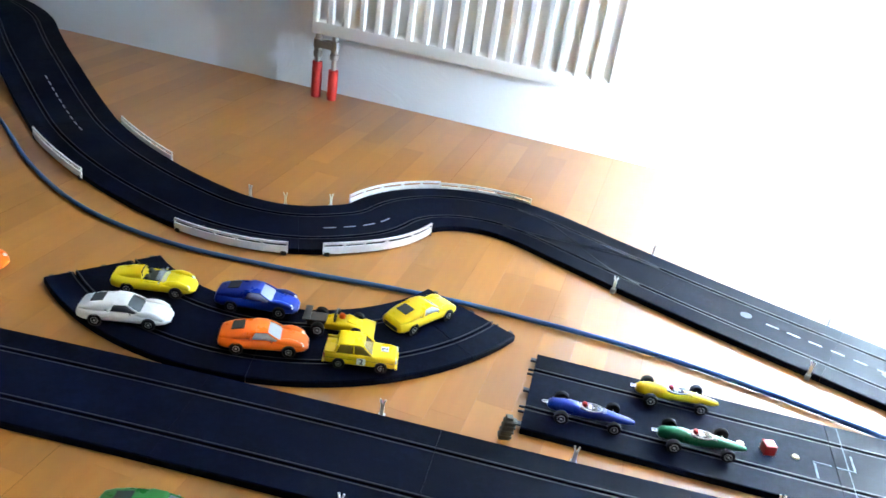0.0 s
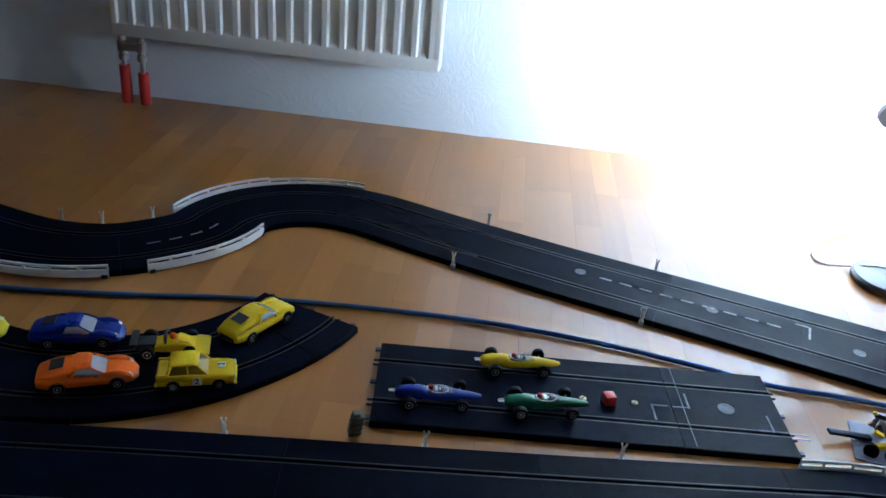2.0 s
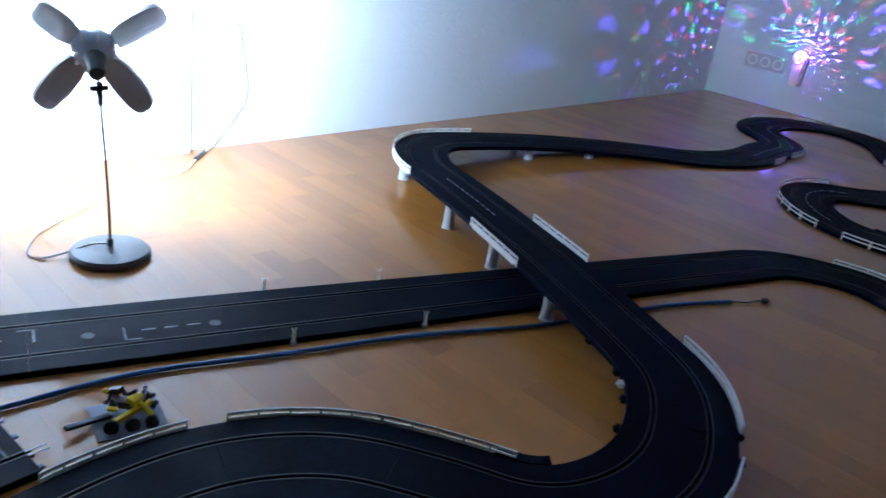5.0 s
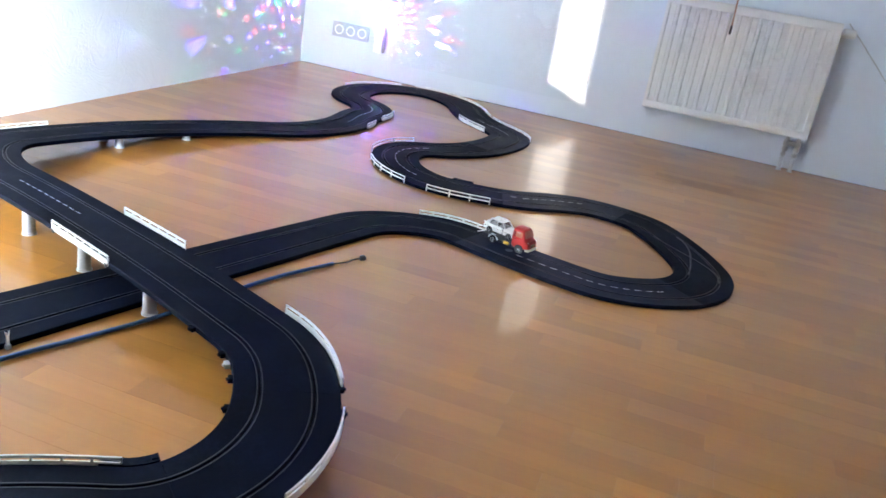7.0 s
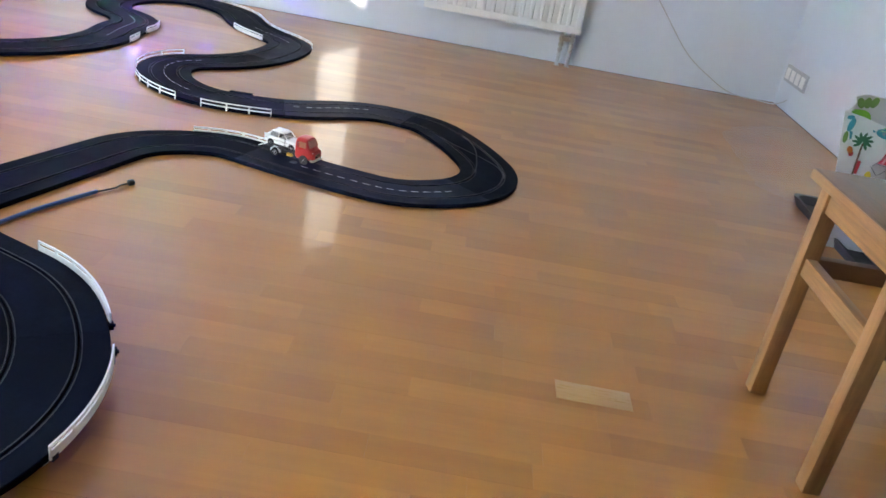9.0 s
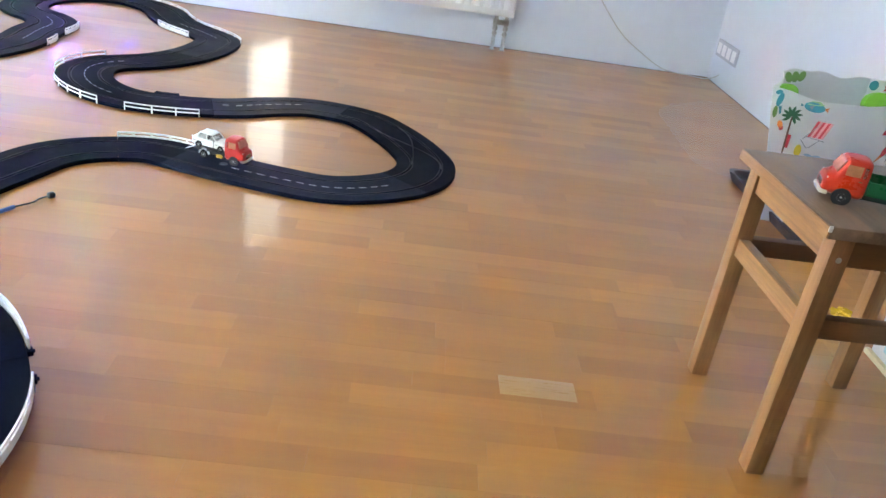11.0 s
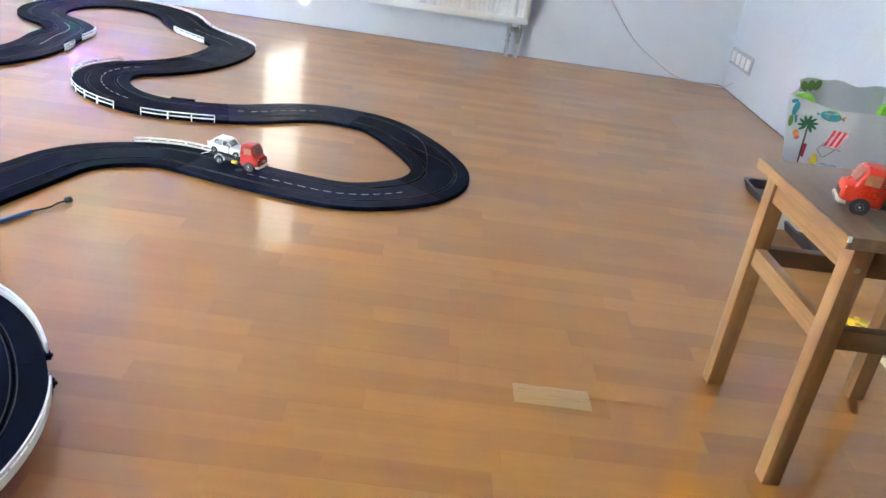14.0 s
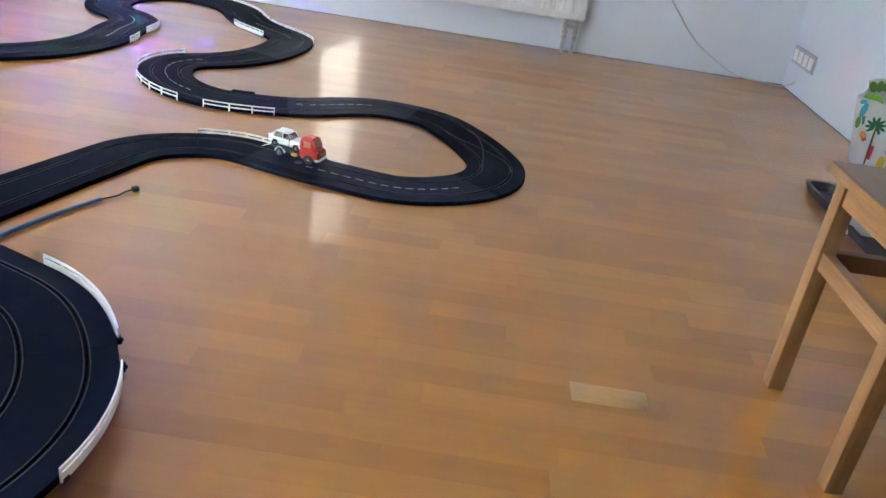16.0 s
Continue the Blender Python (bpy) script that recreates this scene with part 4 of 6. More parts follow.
def coupe(m, paint, label, L=0.135, open_top=False, glass=None, group="parked toy cars", name="toy_coupe"):
    """A flat sports car with a fastback cabin."""
    t = thing(name, m, label, "toy car", group)
    w, z = 0.0265, 0.004
    P = paint
    glass = glass or PALE_GLASS
    part("body", loft([(-0.5 * L, w * 0.74, z + 0.006, 0.0235, 2.6), (-0.485 * L, w * 0.88, z + 0.003, 0.0268, 2.8), (-0.42 * L, w * 0.98, z, 0.0290, 2.8), (-0.29 * L, w * 1.02, z, 0.0295, 2.8), (-0.12 * L, w * 0.96, z, 0.0265, 2.9),
                       (0.08 * L, w * 0.95, z, 0.0250, 2.9), (0.20 * L, w * 0.99, z, 0.0262, 2.8), (0.29 * L, w * 1.02, z, 0.0258, 2.7), (0.38 * L, w * 0.97, z, 0.0225, 2.6), (0.455 * L, w * 0.82, z + 0.001, 0.0180, 2.4), (0.498 * L, w * 0.50, z + 0.003, 0.0125, 2.2)], 28, 4), P, t)
    part("bonnet_scoop", loft([(0.20 * L, w * 0.30, 0.022, 0.0258, 2.4), (0.28 * L, w * 0.36, 0.022, 0.0262, 2.4), (0.36 * L, w * 0.30, 0.018, 0.0228, 2.4)], 16, 2), P, t)
    for y in (-1, 1):
        part("front_wing", loft([(0.14 * L, 0.0035, 0.018, 0.0252, 2.2), (0.22 * L, 0.0056, 0.016, 0.0280, 2.2), (0.29 * L, 0.0062, 0.015, 0.0286, 2.2), (0.37 * L, 0.0056, 0.013, 0.0258, 2.2), (0.44 * L, 0.0036, 0.012, 0.0200, 2.2)], 16, 3), P, t).location = (0, y * w * 0.72, 0)
    if not open_top:
        part("cabin_glass", loft([(-0.42 * L, w * 0.62, 0.020, 0.0265, 3), (-0.25 * L, w * 0.78, 0.020, 0.0350, 2.6), (-0.08 * L, w * 0.84, 0.020, 0.0388, 2.6), (0.03 * L, w * 0.84, 0.020, 0.0380, 2.6), (0.11 * L, w * 0.82, 0.020, 0.0325, 2.6), (0.20 * L, w * 0.74, 0.019, 0.0250, 2.6)], 24, 4), glass, t, "clear plastic windows")
        part("roof", loft([(-0.475 * L, w * 0.74, 0.0200, 0.0285, 2.6), (-0.40 * L, w * 0.84, 0.0200, 0.0325, 2.6), (-0.28 * L, w * 0.90, 0.0200, 0.0370, 2.6), (-0.14 * L, w * 0.88, 0.0215, 0.0397, 2.6), (-0.10 * L, w * 0.80, 0.0352, 0.0400, 2.4), (0.01 * L, w * 0.76, 0.0356, 0.0395, 2.4), (0.05 * L, w * 0.70, 0.0350, 0.0376, 2.4)], 28, 4), P, t)
        part("rear_window", boxed(-0.36 * L, -0.22 * L, -w * 0.44, w * 0.44, -0.0006, 0.0006, 0.0, pose(-0.29 * L, 0, 0.0372, 0, -11, 0) @ pose(0.29 * L, 0, 0)), DARK_IN, t, "dark rear window")
        for y in (-1, 1):
            ribbon(t, "pillar", [(0.040 * L, y * w * 0.66, 0.0372), (0.115 * L, y * w * 0.76, 0.0312), (0.195 * L, y * w * 0.80, 0.0250)], 0.0012, P)
            ribbon(t, "pillar", [(-0.10 * L, y * w * 0.68, 0.0372), (-0.125 * L, y * w * 0.82, 0.0315), (-0.15 * L, y * w * 0.90, 0.0255)], 0.0026, P)
            part("side_vent", loft([(-0.185 * L, 0.0010, 0.0265, 0.0285, 2.4), (-0.165 * L, 0.0012, 0.0262, 0.0325, 2.4), (-0.150 * L, 0.0010, 0.0262, 0.0335, 2.4)], 10, 2), DARK_IN, t).location = (0, y * w * 0.835, 0)
    else:
        part("cockpit", boxed(-0.12 * L, 0.10 * L, -w * 0.62, w * 0.62, 0.021, 0.0262, 0.002), DARK_IN, t, "dark open cockpit")
        part("windscreen", loft([(0.05 * L, w * 0.68, 0.022, 0.0335, 3), (0.09 * L, w * 0.70, 0.022, 0.0310, 3), (0.17 * L, w * 0.70, 0.021, 0.0245, 3)], 20, 3), GLASS, t, "clear wrap-round windscreen")
        for y in (-0.4, 0.4):
            part("seat", boxed(-0.10 * L, -0.05 * L, y * w - 0.006, y * w + 0.006, 0.022, 0.0305, 0.0025), DARK_IN, t)
        part("rear_deck", loft([(-0.47 * L, w * 0.55, 0.022, 0.0270, 3), (-0.30 * L, w * 0.72, 0.022, 0.0345, 2.6), (-0.15 * L, w * 0.70, 0.022, 0.0372, 2.6), (-0.13 * L, w * 0.66, 0.022, 0.0362, 2.6)], 20, 3), P, t)
        part("roll_bar", tubed(smooth_line([(-0.13 * L, -w * 0.5, 0.030), (-0.135 * L, -w * 0.4, 0.0365), (-0.135 * L, w * 0.4, 0.0365), (-0.13 * L, w * 0.5, 0.030)], 4), 0.0011, 8), BLACK_PL, t)
    for y in (-1, 1):
        part("headlight", lathe([(0.0042, 0), (0.0042, 0.0014), (0.002, 0.0026)], 14, pose(0.425 * L, y * w * 0.64, 0.0178, 0, 50, 0)), LAMP_PL, t)
        part("side_window_frame", boxed(-0.09 * L, 0.06 * L, y * w * 0.80 - 0.0008, y * w * 0.80 + 0.0008, 0.0238, 0.0250), P, t)
        part("mirror", boxed(0.085 * L, 0.105 * L, y * w * 0.86, y * w * 1.02, 0.0245, 0.0275, 0.0008), CHROME, t)
    part("tail_panel", boxed(-0.5 * L - 0.0006, -0.5 * L + 0.001, -w * 0.6, w * 0.6, 0.011, 0.018), DARK_IN, t)
    arches(t, (-0.29 * L, 0.29 * L), w * 0.985, 0.0092)
    for x, r in ((-0.29 * L, 0.0098), (0.29 * L, 0.0092)):
        for y in (-1, 1):
            wheel(t, x, y * (w - 0.003), r, 0.0075)
    return t


def saloon(m, paint, label, number=False, L=0.111, group="parked toy cars"):
    """A small boxy two-door saloon with tail fins."""
    t = thing("toy_saloon", m, label, "toy car", group)
    w, z = 0.0232, 0.006
    part("body", loft([(-0.5 * L, w * 0.90, z + 0.003, 0.0250, 5), (-0.485 * L, w * 0.96, z, 0.0268, 6), (-0.30 * L, w, z, 0.0268, 6), (0.10 * L, w, z, 0.0268, 6), (0.40 * L, w * 0.98, z, 0.0262, 5), (0.485 * L, w * 0.93, z, 0.0240, 5), (0.5 * L, w * 0.84, z + 0.003, 0.0215, 4)], 28, 3), paint, t)
    part("cabin_glass", loft([(-0.36 * L, w * 0.86, 0.022, 0.0285, 5), (-0.30 * L, w * 0.86, 0.022, 0.0405, 5), (0.02 * L, w * 0.85, 0.022, 0.0415, 5), (0.16 * L, w * 0.86, 0.022, 0.0270, 5)], 24, 3), TINT if number else GLASS, t, "tinted plastic windows")
    part("roof", loft([(-0.325 * L, w * 0.80, 0.0385, 0.0405, 4), (-0.28 * L, w * 0.83, 0.0398, 0.0435, 4), (-0.02 * L, w * 0.83, 0.0400, 0.0440, 4), (0.045 * L, w * 0.80, 0.0390, 0.0410, 4)], 24, 3), paint, t)
    for y in (-1, 1):
        ribbon(t, "pillar", [(0.04 * L, y * w * 0.82, 0.0405), (0.165 * L, y * w * 0.88, 0.0262)], 0.0012, paint)
        ribbon(t, "pillar", [(-0.10 * L, y * w * 0.84, 0.0410), (-0.09 * L, y * w * 0.90, 0.0262)], 0.0013, paint)
        ribbon(t, "pillar", [(-0.31 * L, y * w * 0.82, 0.0400), (-0.36 * L, y * w * 0.88, 0.0262)], 0.0024, paint)
        part("tail_fin", boxed(-0.5 * L, -0.34 * L, y * w * 0.92 - 0.0014, y * w * 0.92 + 0.0014, 0.0255, 0.0292, 0.001), paint, t)
        part("headlight", lathe([(0.0048, 0), (0.0050, 0.0016), (0.0025, 0.0028)], 16, pose(0.492 * L, y * w * 0.70, 0.0195, 0, 90, 0)), LAMP_PL, t)
        part("tail_light", boxed(-0.5 * L - 0.0008, -0.5 * L + 0.001, y * w * 0.86 - 0.002, y * w * 0.86 + 0.002, 0.015, 0.0235, 0.0004), BALL_RED, t)
        part("side_strip", boxed(-0.47 * L, 0.47 * L, y * w - 0.0003, y * w + 0.0006, 0.0180, 0.0188), CHROME, t)
    for x in (-0.51 * L, 0.51 * L):
        part("bumper", boxed(x - 0.0018, x + 0.0018, -w * 0.97, w * 0.97, 0.0075, 0.0108, 0.001), CHROME if not number else paint, t)
    part("grille", boxed(0.495 * L, 0.503 * L, -w * 0.48, w * 0.48, 0.0145, 0.0205, 0.0006), CHROME, t)
    for y in (-0.45, 0.45):
        part("seat", boxed(-0.12 * L, -0.07 * L, y * w - 0.007, y * w + 0.007, 0.020, 0.034, 0.003), DARK_IN, t)
    arches(t, (-0.29 * L, 0.30 * L), w, 0.0082)
    for x in (-0.29 * L, 0.30 * L):
        for y in (-1, 1):
            wheel(t, x, y * (w - 0.0022), 0.0084, 0.0062)
    if number:
        for q in (Matrix.Translation((0.02 * L, -w - 0.0004, 0.0165)) @ pose(0, 0, 0, 90, 0, 0), Matrix.Translation((0.33 * L, 0.002, 0.0268)) @ pose(0, 0, 0, 0, 4, 90)):
            p = part("number_panel", boxed(-0.0068, 0.0068, -0.0058, 0.0058, 0, 0.0006), WHITE_PL, t, "white number panel")
            p.matrix_local = q
            cu = bpy.data.curves.new("numeral", "FONT")
            cu.body, cu.size, cu.align_x, cu.align_y, cu.extrude, cu.offset = "2", 0.013, "CENTER", "CENTER", 0.0002, 0.0003
            cu.materials.append(BLACK_PL)
            o = new("numeral", cu)
            o.parent = p
            o.location = (0, 0, 0.0008)
    return t


def formula(m, paint, label):
    """A cigar-shaped open-wheel racing car."""
    t = thing("toy_racing_car", m @ Matrix.Scale(0.93, 4), label, "toy car", "toy racing cars")
    part("body", loft([(-0.066, 0.006, 0.010, 0.020, 2.2), (-0.060, 0.0090, 0.006, 0.0250, 2.4), (-0.045, 0.0108, 0.005, 0.0272, 2.5), (-0.024, 0.0115, 0.005, 0.0265, 2.6), (-0.012, 0.0118, 0.005, 0.0225, 2.8), (0.012, 0.0116, 0.005, 0.0220, 2.8), (0.030, 0.0102, 0.005, 0.0218, 2.5),
                       (0.052, 0.0084, 0.0055, 0.0180, 2.3), (0.068, 0.0064, 0.006, 0.0150, 2.2), (0.0760, 0.0036, 0.008, 0.0125, 2.0)], 22, 3), paint, t)
    part("cockpit", loft([(-0.016, 0.0080, 0.019, 0.0236, 2.4), (0.0, 0.0094, 0.018, 0.0232, 2.4), (0.014, 0.0080, 0.018, 0.0228, 2.4)], 18, 2), DARK_IN, t, "dark cockpit opening")
    for x0, x1 in ((-0.015, -0.009), (-0.002, 0.004)):
        part("seat", boxed(x0, x1, -0.0062, 0.0062, 0.0215, 0.0248, 0.0012), SILVER, t, "bright cockpit fitting")
    part("windscreen", loft([(0.010, 0.0090, 0.0200, 0.0285, 2.4), (0.016, 0.0092, 0.0200, 0.0262, 2.4), (0.028, 0.0080, 0.0195, 0.0222, 2.4)], 18, 2), GLASS, t, "clear windscreen")
    part("driver_knob", lathe([(0.002, 0.0), (0.0038, 0.001), (0.0044, 0.0035), (0.0036, 0.0068), (0.0012, 0.0082)], 14, pose(-0.008, 0, 0.0232)), PAINT["red"], t, "small red knob in the cockpit")
    part("steering_wheel", lathe([(0.0042, 0), (0.0042, 0.0008), (0.0012, 0.0008)], 12, pose(0.007, 0, 0.0240, 0, -60, 0)), CHROME, t)
    for y in (-0.0022, 0.0022):
        part("exhaust_pipe", tubed([(-0.058, y * 0.6, 0.0175), (-0.068, y, 0.0170), (-0.076, y, 0.0170)], 0.0015, 8), CHROME, t)
    part("cockpit_rim", tubed([(0.004 + 0.0165 * math.cos(a), 0.0098 * math.sin(a), 0.0228) for a in np.linspace(0, math.tau, 20)], 0.0010, 6), SILVER, t, "bright cockpit rim")
    for x, r, wd, hw in ((-0.043, 0.0116, 0.0100, 0.0255), (0.042, 0.0108, 0.0088, 0.0255)):
        part("axle", tubed([(x, -hw, r), (x, hw, r)], 0.0012, 8), STEEL, t)
        for y in (-1, 1):
            wheel(t, x, y * hw, r, wd)
            for dx in (-0.010, 0.010):
                part("suspension_arm", tubed([(x + dx, y * 0.0085, r * 0.8), (x, y * (hw - wd / 2), r)], 0.0006, 6), CHROME, t)
    return t


def beach_racer(m):
    """A stubby open racer with a tall black roll hoop and wide wedge nose."""
    t = thing("toy_open_racer", m, "yellow open toy racer with black roll hoop", "toy car", "parked toy cars")
    P = PAINT["yellow"]
    part("body", loft([(-0.030, 0.0150, 0.005, 0.018, 4), (-0.015, 0.0165, 0.004, 0.022, 4), (0.010, 0.0165, 0.004, 0.0225, 3.5), (0.030, 0.0150, 0.004, 0.016, 3)], 22, 3), P, t)
    part("nose_wing", loft([(0.024, 0.020, 0.006, 0.0135, 5), (0.036, 0.0245, 0.004, 0.0120, 5), (0.052, 0.0250, 0.004, 0.0075, 5)], 20, 2), P, t)
    part("engine_block", boxed(-0.060, -0.028, -0.0125, 0.0125, 0.008, 0.0205, 0.002), BLACK_PL, t)
    part("rear_wing", boxed(-0.066, -0.054, -0.021, 0.021, 0.0245, 0.0262, 0.0006), BLACK_PL, t)
    for y in (-0.013, 0.013):
        part("wing_post", boxed(-0.061, -0.058, y - 0.001, y + 0.001, 0.018, 0.0250), BLACK_PL, t)
    part("roll_hoop", tubed([(-0.012 + 0.002 * math.cos(a), 0.0115 * math.cos(a), 0.0235 + 0.0125 * math.sin(a)) for a in np.linspace(-0.2, math.pi + 0.2, 14)], 0.0026, 10), BLACK_PL, t)
    part("driver_knob", lathe([(0.002, 0), (0.005, 0.001), (0.0055, 0.0045), (0.004, 0.008), (0.001, 0.0092)], 14, pose(-0.003, 0, 0.0222)), PAINT["orange"], t, "small orange knob in the cockpit")
    part("windscreen", loft([(0.006, 0.011, 0.020, 0.0270, 2.6), (0.013, 0.0115, 0.019, 0.0245, 2.6), (0.022, 0.010, 0.017, 0.0195, 2.6)], 16, 2), P, t)
    for x, r in ((-0.040, 0.0112), (0.022, 0.0098)):
        part("axle", tubed([(x, -0.022, r), (x, 0.022, r)], 0.0012, 8), STEEL, t)
        for y in (-0.0235, 0.0235):
            wheel(t, x, y, r, 0.0105)
    return t


WIND_GLASS = material("windscreen_over_red", (0.34, 0.12, 0.09), 0.08, vary=0.5, scale=60)
CAB_GLASS = material("pale_cab_window", (0.40, 0.17, 0.09), 0.10, vary=0.35, scale=70)


def lorry(m, label, deck):
    """A cab-over toy lorry; deck 'ramp' carries a car, 'sides' has an open box."""
    t = thing("toy_lorry", m, label, "toy lorry")
    red = PAINT["red"] if deck == "ramp" else PAINT["bright_red"]
    w = 0.0275
    part("cab", loft([(0.018, w * 0.95, 0.012, 0.0690, 4.6), (0.022, w, 0.009, 0.0708, 4.8), (0.036, w * 1.01, 0.009, 0.0715, 4.8), (0.0490, w * 0.99, 0.009, 0.0702, 4.6), (0.0550, w * 0.98, 0.009, 0.0615, 4.2), (0.0610, w * 0.97, 0.010, 0.0475, 3.0), (0.0650, w * 0.97, 0.010, 0.0435, 3.0), (0.0715, w * 0.93, 0.012, 0.0400, 3.0), (0.0742, w * 0.82, 0.015, 0.0340, 2.8)], 28, 4), red, t)
    plate([(0.0535, -w * 0.74, 0.0660), (0.0535, w * 0.74, 0.0660), (0.0618, w * 0.80, 0.0480), (0.0618, -w * 0.80, 0.0480)], 0.0016, WIND_GLASS, t, "windscreen", "clear windscreen with red inside")
    for y in (-1, 1):
        part("side_window", boxed(0.030, 0.051, y * w - 0.0007, y * w + 0.0007, 0.0460, 0.0630, 0.0006), CAB_GLASS, t, "cab side window with pale inside")
        part("rear_side_window", boxed(0.0225, 0.0275, y * w - 0.0007, y * w + 0.0007, 0.0460, 0.0625, 0.0006), GLASS, t)
        part("door_handle", boxed(0.026, 0.031, y * w - 0.0004, y * w + 0.0012, 0.0395, 0.0408), CHROME, t)
        part("headlight", lathe([(0.0045, 0), (0.0047, 0.0014), (0.002, 0.0026)], 14, pose(0.0712, y * w * 0.66, 0.0265, 0, 88, 0)), LAMP_PL, t)
        part("indicator", lathe([(0.0016, 0), (0.0016, 0.0012), (0.0006, 0.0016)], 10, pose(0.070, y * w * 0.80, 0.0365, 0, 80, 0)), LAMP_PL, t)
    part("bumper", loft([(0.066, w * 1.02, 0.0105, 0.0170, 5), (0.0745, w * 0.98, 0.0105, 0.0170, 5), (0.0775, w * 0.82, 0.0115, 0.0160, 4)], 20, 2), PAINT["cream"], t)
    part("grille", boxed(0.0725, 0.0755, -w * 0.46, w * 0.46, 0.0195, 0.0300, 0.001), CHROME, t)
    part("registration_bar", boxed(0.0775, 0.0785, -0.008, 0.008, 0.0118, 0.0155), MARK, t)
    part("chassis", boxed(-0.066, 0.020, -0.015, 0.015, 0.0105, 0.0185, 0.001), BLACK_PL, t)
    part("fuel_tank", lathe([(0.0045, -0.008), (0.0050, -0.007), (0.0050, 0.007), (0.0045, 0.008)], 14, pose(0.000, -0.0215, 0.0140, 0, 90, 0)), SEAT_YEL if deck == "ramp" else BLACK_PL, t)
    if deck == "ramp":
        for y in (-1, 1):
            part("deck_rail", boxed(-0.078, 0.016, y * 0.019 - 0.007, y * 0.019 + 0.007, 0.0225, 0.0262, 0.001), BLACK_PL, t)
            part("mudguard", tubed([(-0.045 + 0.0145 * math.cos(a), y * 0.0235, 0.0115 + 0.0145 * math.sin(a)) for a in np.linspace(0.1, math.pi - 0.1, 12)], 0.0028, 8), GREY_PL, t, "grey mudguard")
            plate([(-0.078, y * 0.019 - 0.006, 0.0255), (-0.078, y * 0.019 + 0.006, 0.0255), (-0.100, y * 0.019 + 0.006, 0.0155), (-0.100, y * 0.019 - 0.006, 0.0155)], 0.0012, WHITE_PL, t, "loading_ramp", "pale loading ramp")
        for x in (-0.06, -0.02, 0.012):
            part("cross_beam", boxed(x - 0.003, x + 0.003, -0.024, 0.024, 0.0185, 0.0228), BLACK_PL, t)
    else:
        g = PAINT["bed_green"]
        part("bed_floor", boxed(-0.085, 0.016, -0.0275, 0.0275, 0.0215, 0.0245, 0.0006), g, t)
        for y in (-1, 1):
            part("bed_side", boxed(-0.085, 0.016, y * 0.0268 - 0.0009, y * 0.0268 + 0.0009, 0.0245, 0.0430, 0.0005), g, t)
            part("mudguard", boxed(-0.066, -0.026, y * 0.0235 - 0.004, y * 0.0235 + 0.004, 0.0190, 0.0215, 0.0006), BLACK_PL, t)
        for x in (-0.085, 0.016):
            part("bed_end", boxed(x - 0.0009, x + 0.0009, -0.0268, 0.0268, 0.0245, 0.0430, 0.0005), g, t)
        part("ball_in_cab", lathe([(0.002, 0), (0.006, 0.003), (0.0065, 0.008), (0.003, 0.012)], 14, pose(0.037, 0, 0.046)), SEAT_YEL, t, "small yellow shape inside the cab")
    arches(t, (0.046,), w, 0.0112)
    for x in (-0.045, 0.046):
        for y in (-1, 1):
            wheel(t, x, y * (w - 0.004), 0.0115, 0.0085, SILVER)
    return t


def flat(x, y, deg, z=0.0121):
    return pose(x - 0.002, y - 0.0065, z, 0, 0, deg)


coupe(flat(-0.262, 1.322, 19.5), PAINT["white"], "white plastic toy coupe with black side vents", 0.142, glass=DARK_GLASS)
coupe(flat(-0.038, 1.360, 22), PAINT["orange"], "orange plastic toy coupe with clear windows", 0.138)
coupe(flat(-0.102, 1.455, 15), PAINT["blue"], "dark blue plastic toy coupe", 0.138)
coupe(flat(-0.278, 1.420, 18.5), PAINT["olive"], "mustard yellow open toy sports car", 0.138, open_top=True)
coupe(flat(0.157, 1.553, 62), PAINT["yellow"], "bright yellow toy coupe with raised rear", 0.140)
coupe(flat(-0.600, 1.345, 15, 0.0), PAINT["orange"], "orange toy car beside the loose track", 0.135)
coupe(flat(0.026, 0.998, 14, 0.0), PAINT["bottle"], "dark green toy coupe on the floor", 0.15)
saloon(flat(0.112, 1.394, 17), PAINT["yellow"], "yellow toy saloon with number two panels", True)
beach_racer(flat(0.052, 1.462, 17))
formula(flat(0.470, 1.425, 9), PAINT["blue"], "dark blue toy racing car with chrome engine")
formula(flat(0.592, 1.535, 11), PAINT["yellow"], "yellow toy racing car with chrome engine")
formula(flat(0.634, 1.440, 12), PAINT["green"], "green toy racing car with chrome engine")

TRUCK = track_pose(4.87, 0.05, 0.0002)
lorry(TRUCK, "red toy lorry with black car carrier bed", "ramp")
carried_car = saloon(TRUCK @ pose(-0.030, 0, 0.0262 - 0.0002, 0, 1.5, 0), PAINT["white"], "white toy saloon strapped on the lorry bed", False, group="carried car")
strap = part("strap", tubed([(0.012, -0.0236, 0.007), (0.012, -0.0238, 0.0262), (0.012, -0.020, 0.0280), (0.012, 0.020, 0.0280), (0.012, 0.0238, 0.0262), (0.012, 0.0236, 0.007)], 0.0011, 6), BLACK_PL, carried_car, "black tie strap")
lorry(pose(1.967, -0.420, 0.4525, 0, 0, 74) @ Matrix.Diagonal((1.04, 1.03, 0.98, 1)), "bright red toy lorry with green open bed", "sides")

# ---- small things on and by the loose track ----
tagged(part("red_cube", boxed(-0.0085, 0.0085, -0.0085, 0.0085, 0, 0.0165, 0.0014, flat(0.737, 1.476, 20)), BALL_RED), "small red plastic cube on the track", "cube")


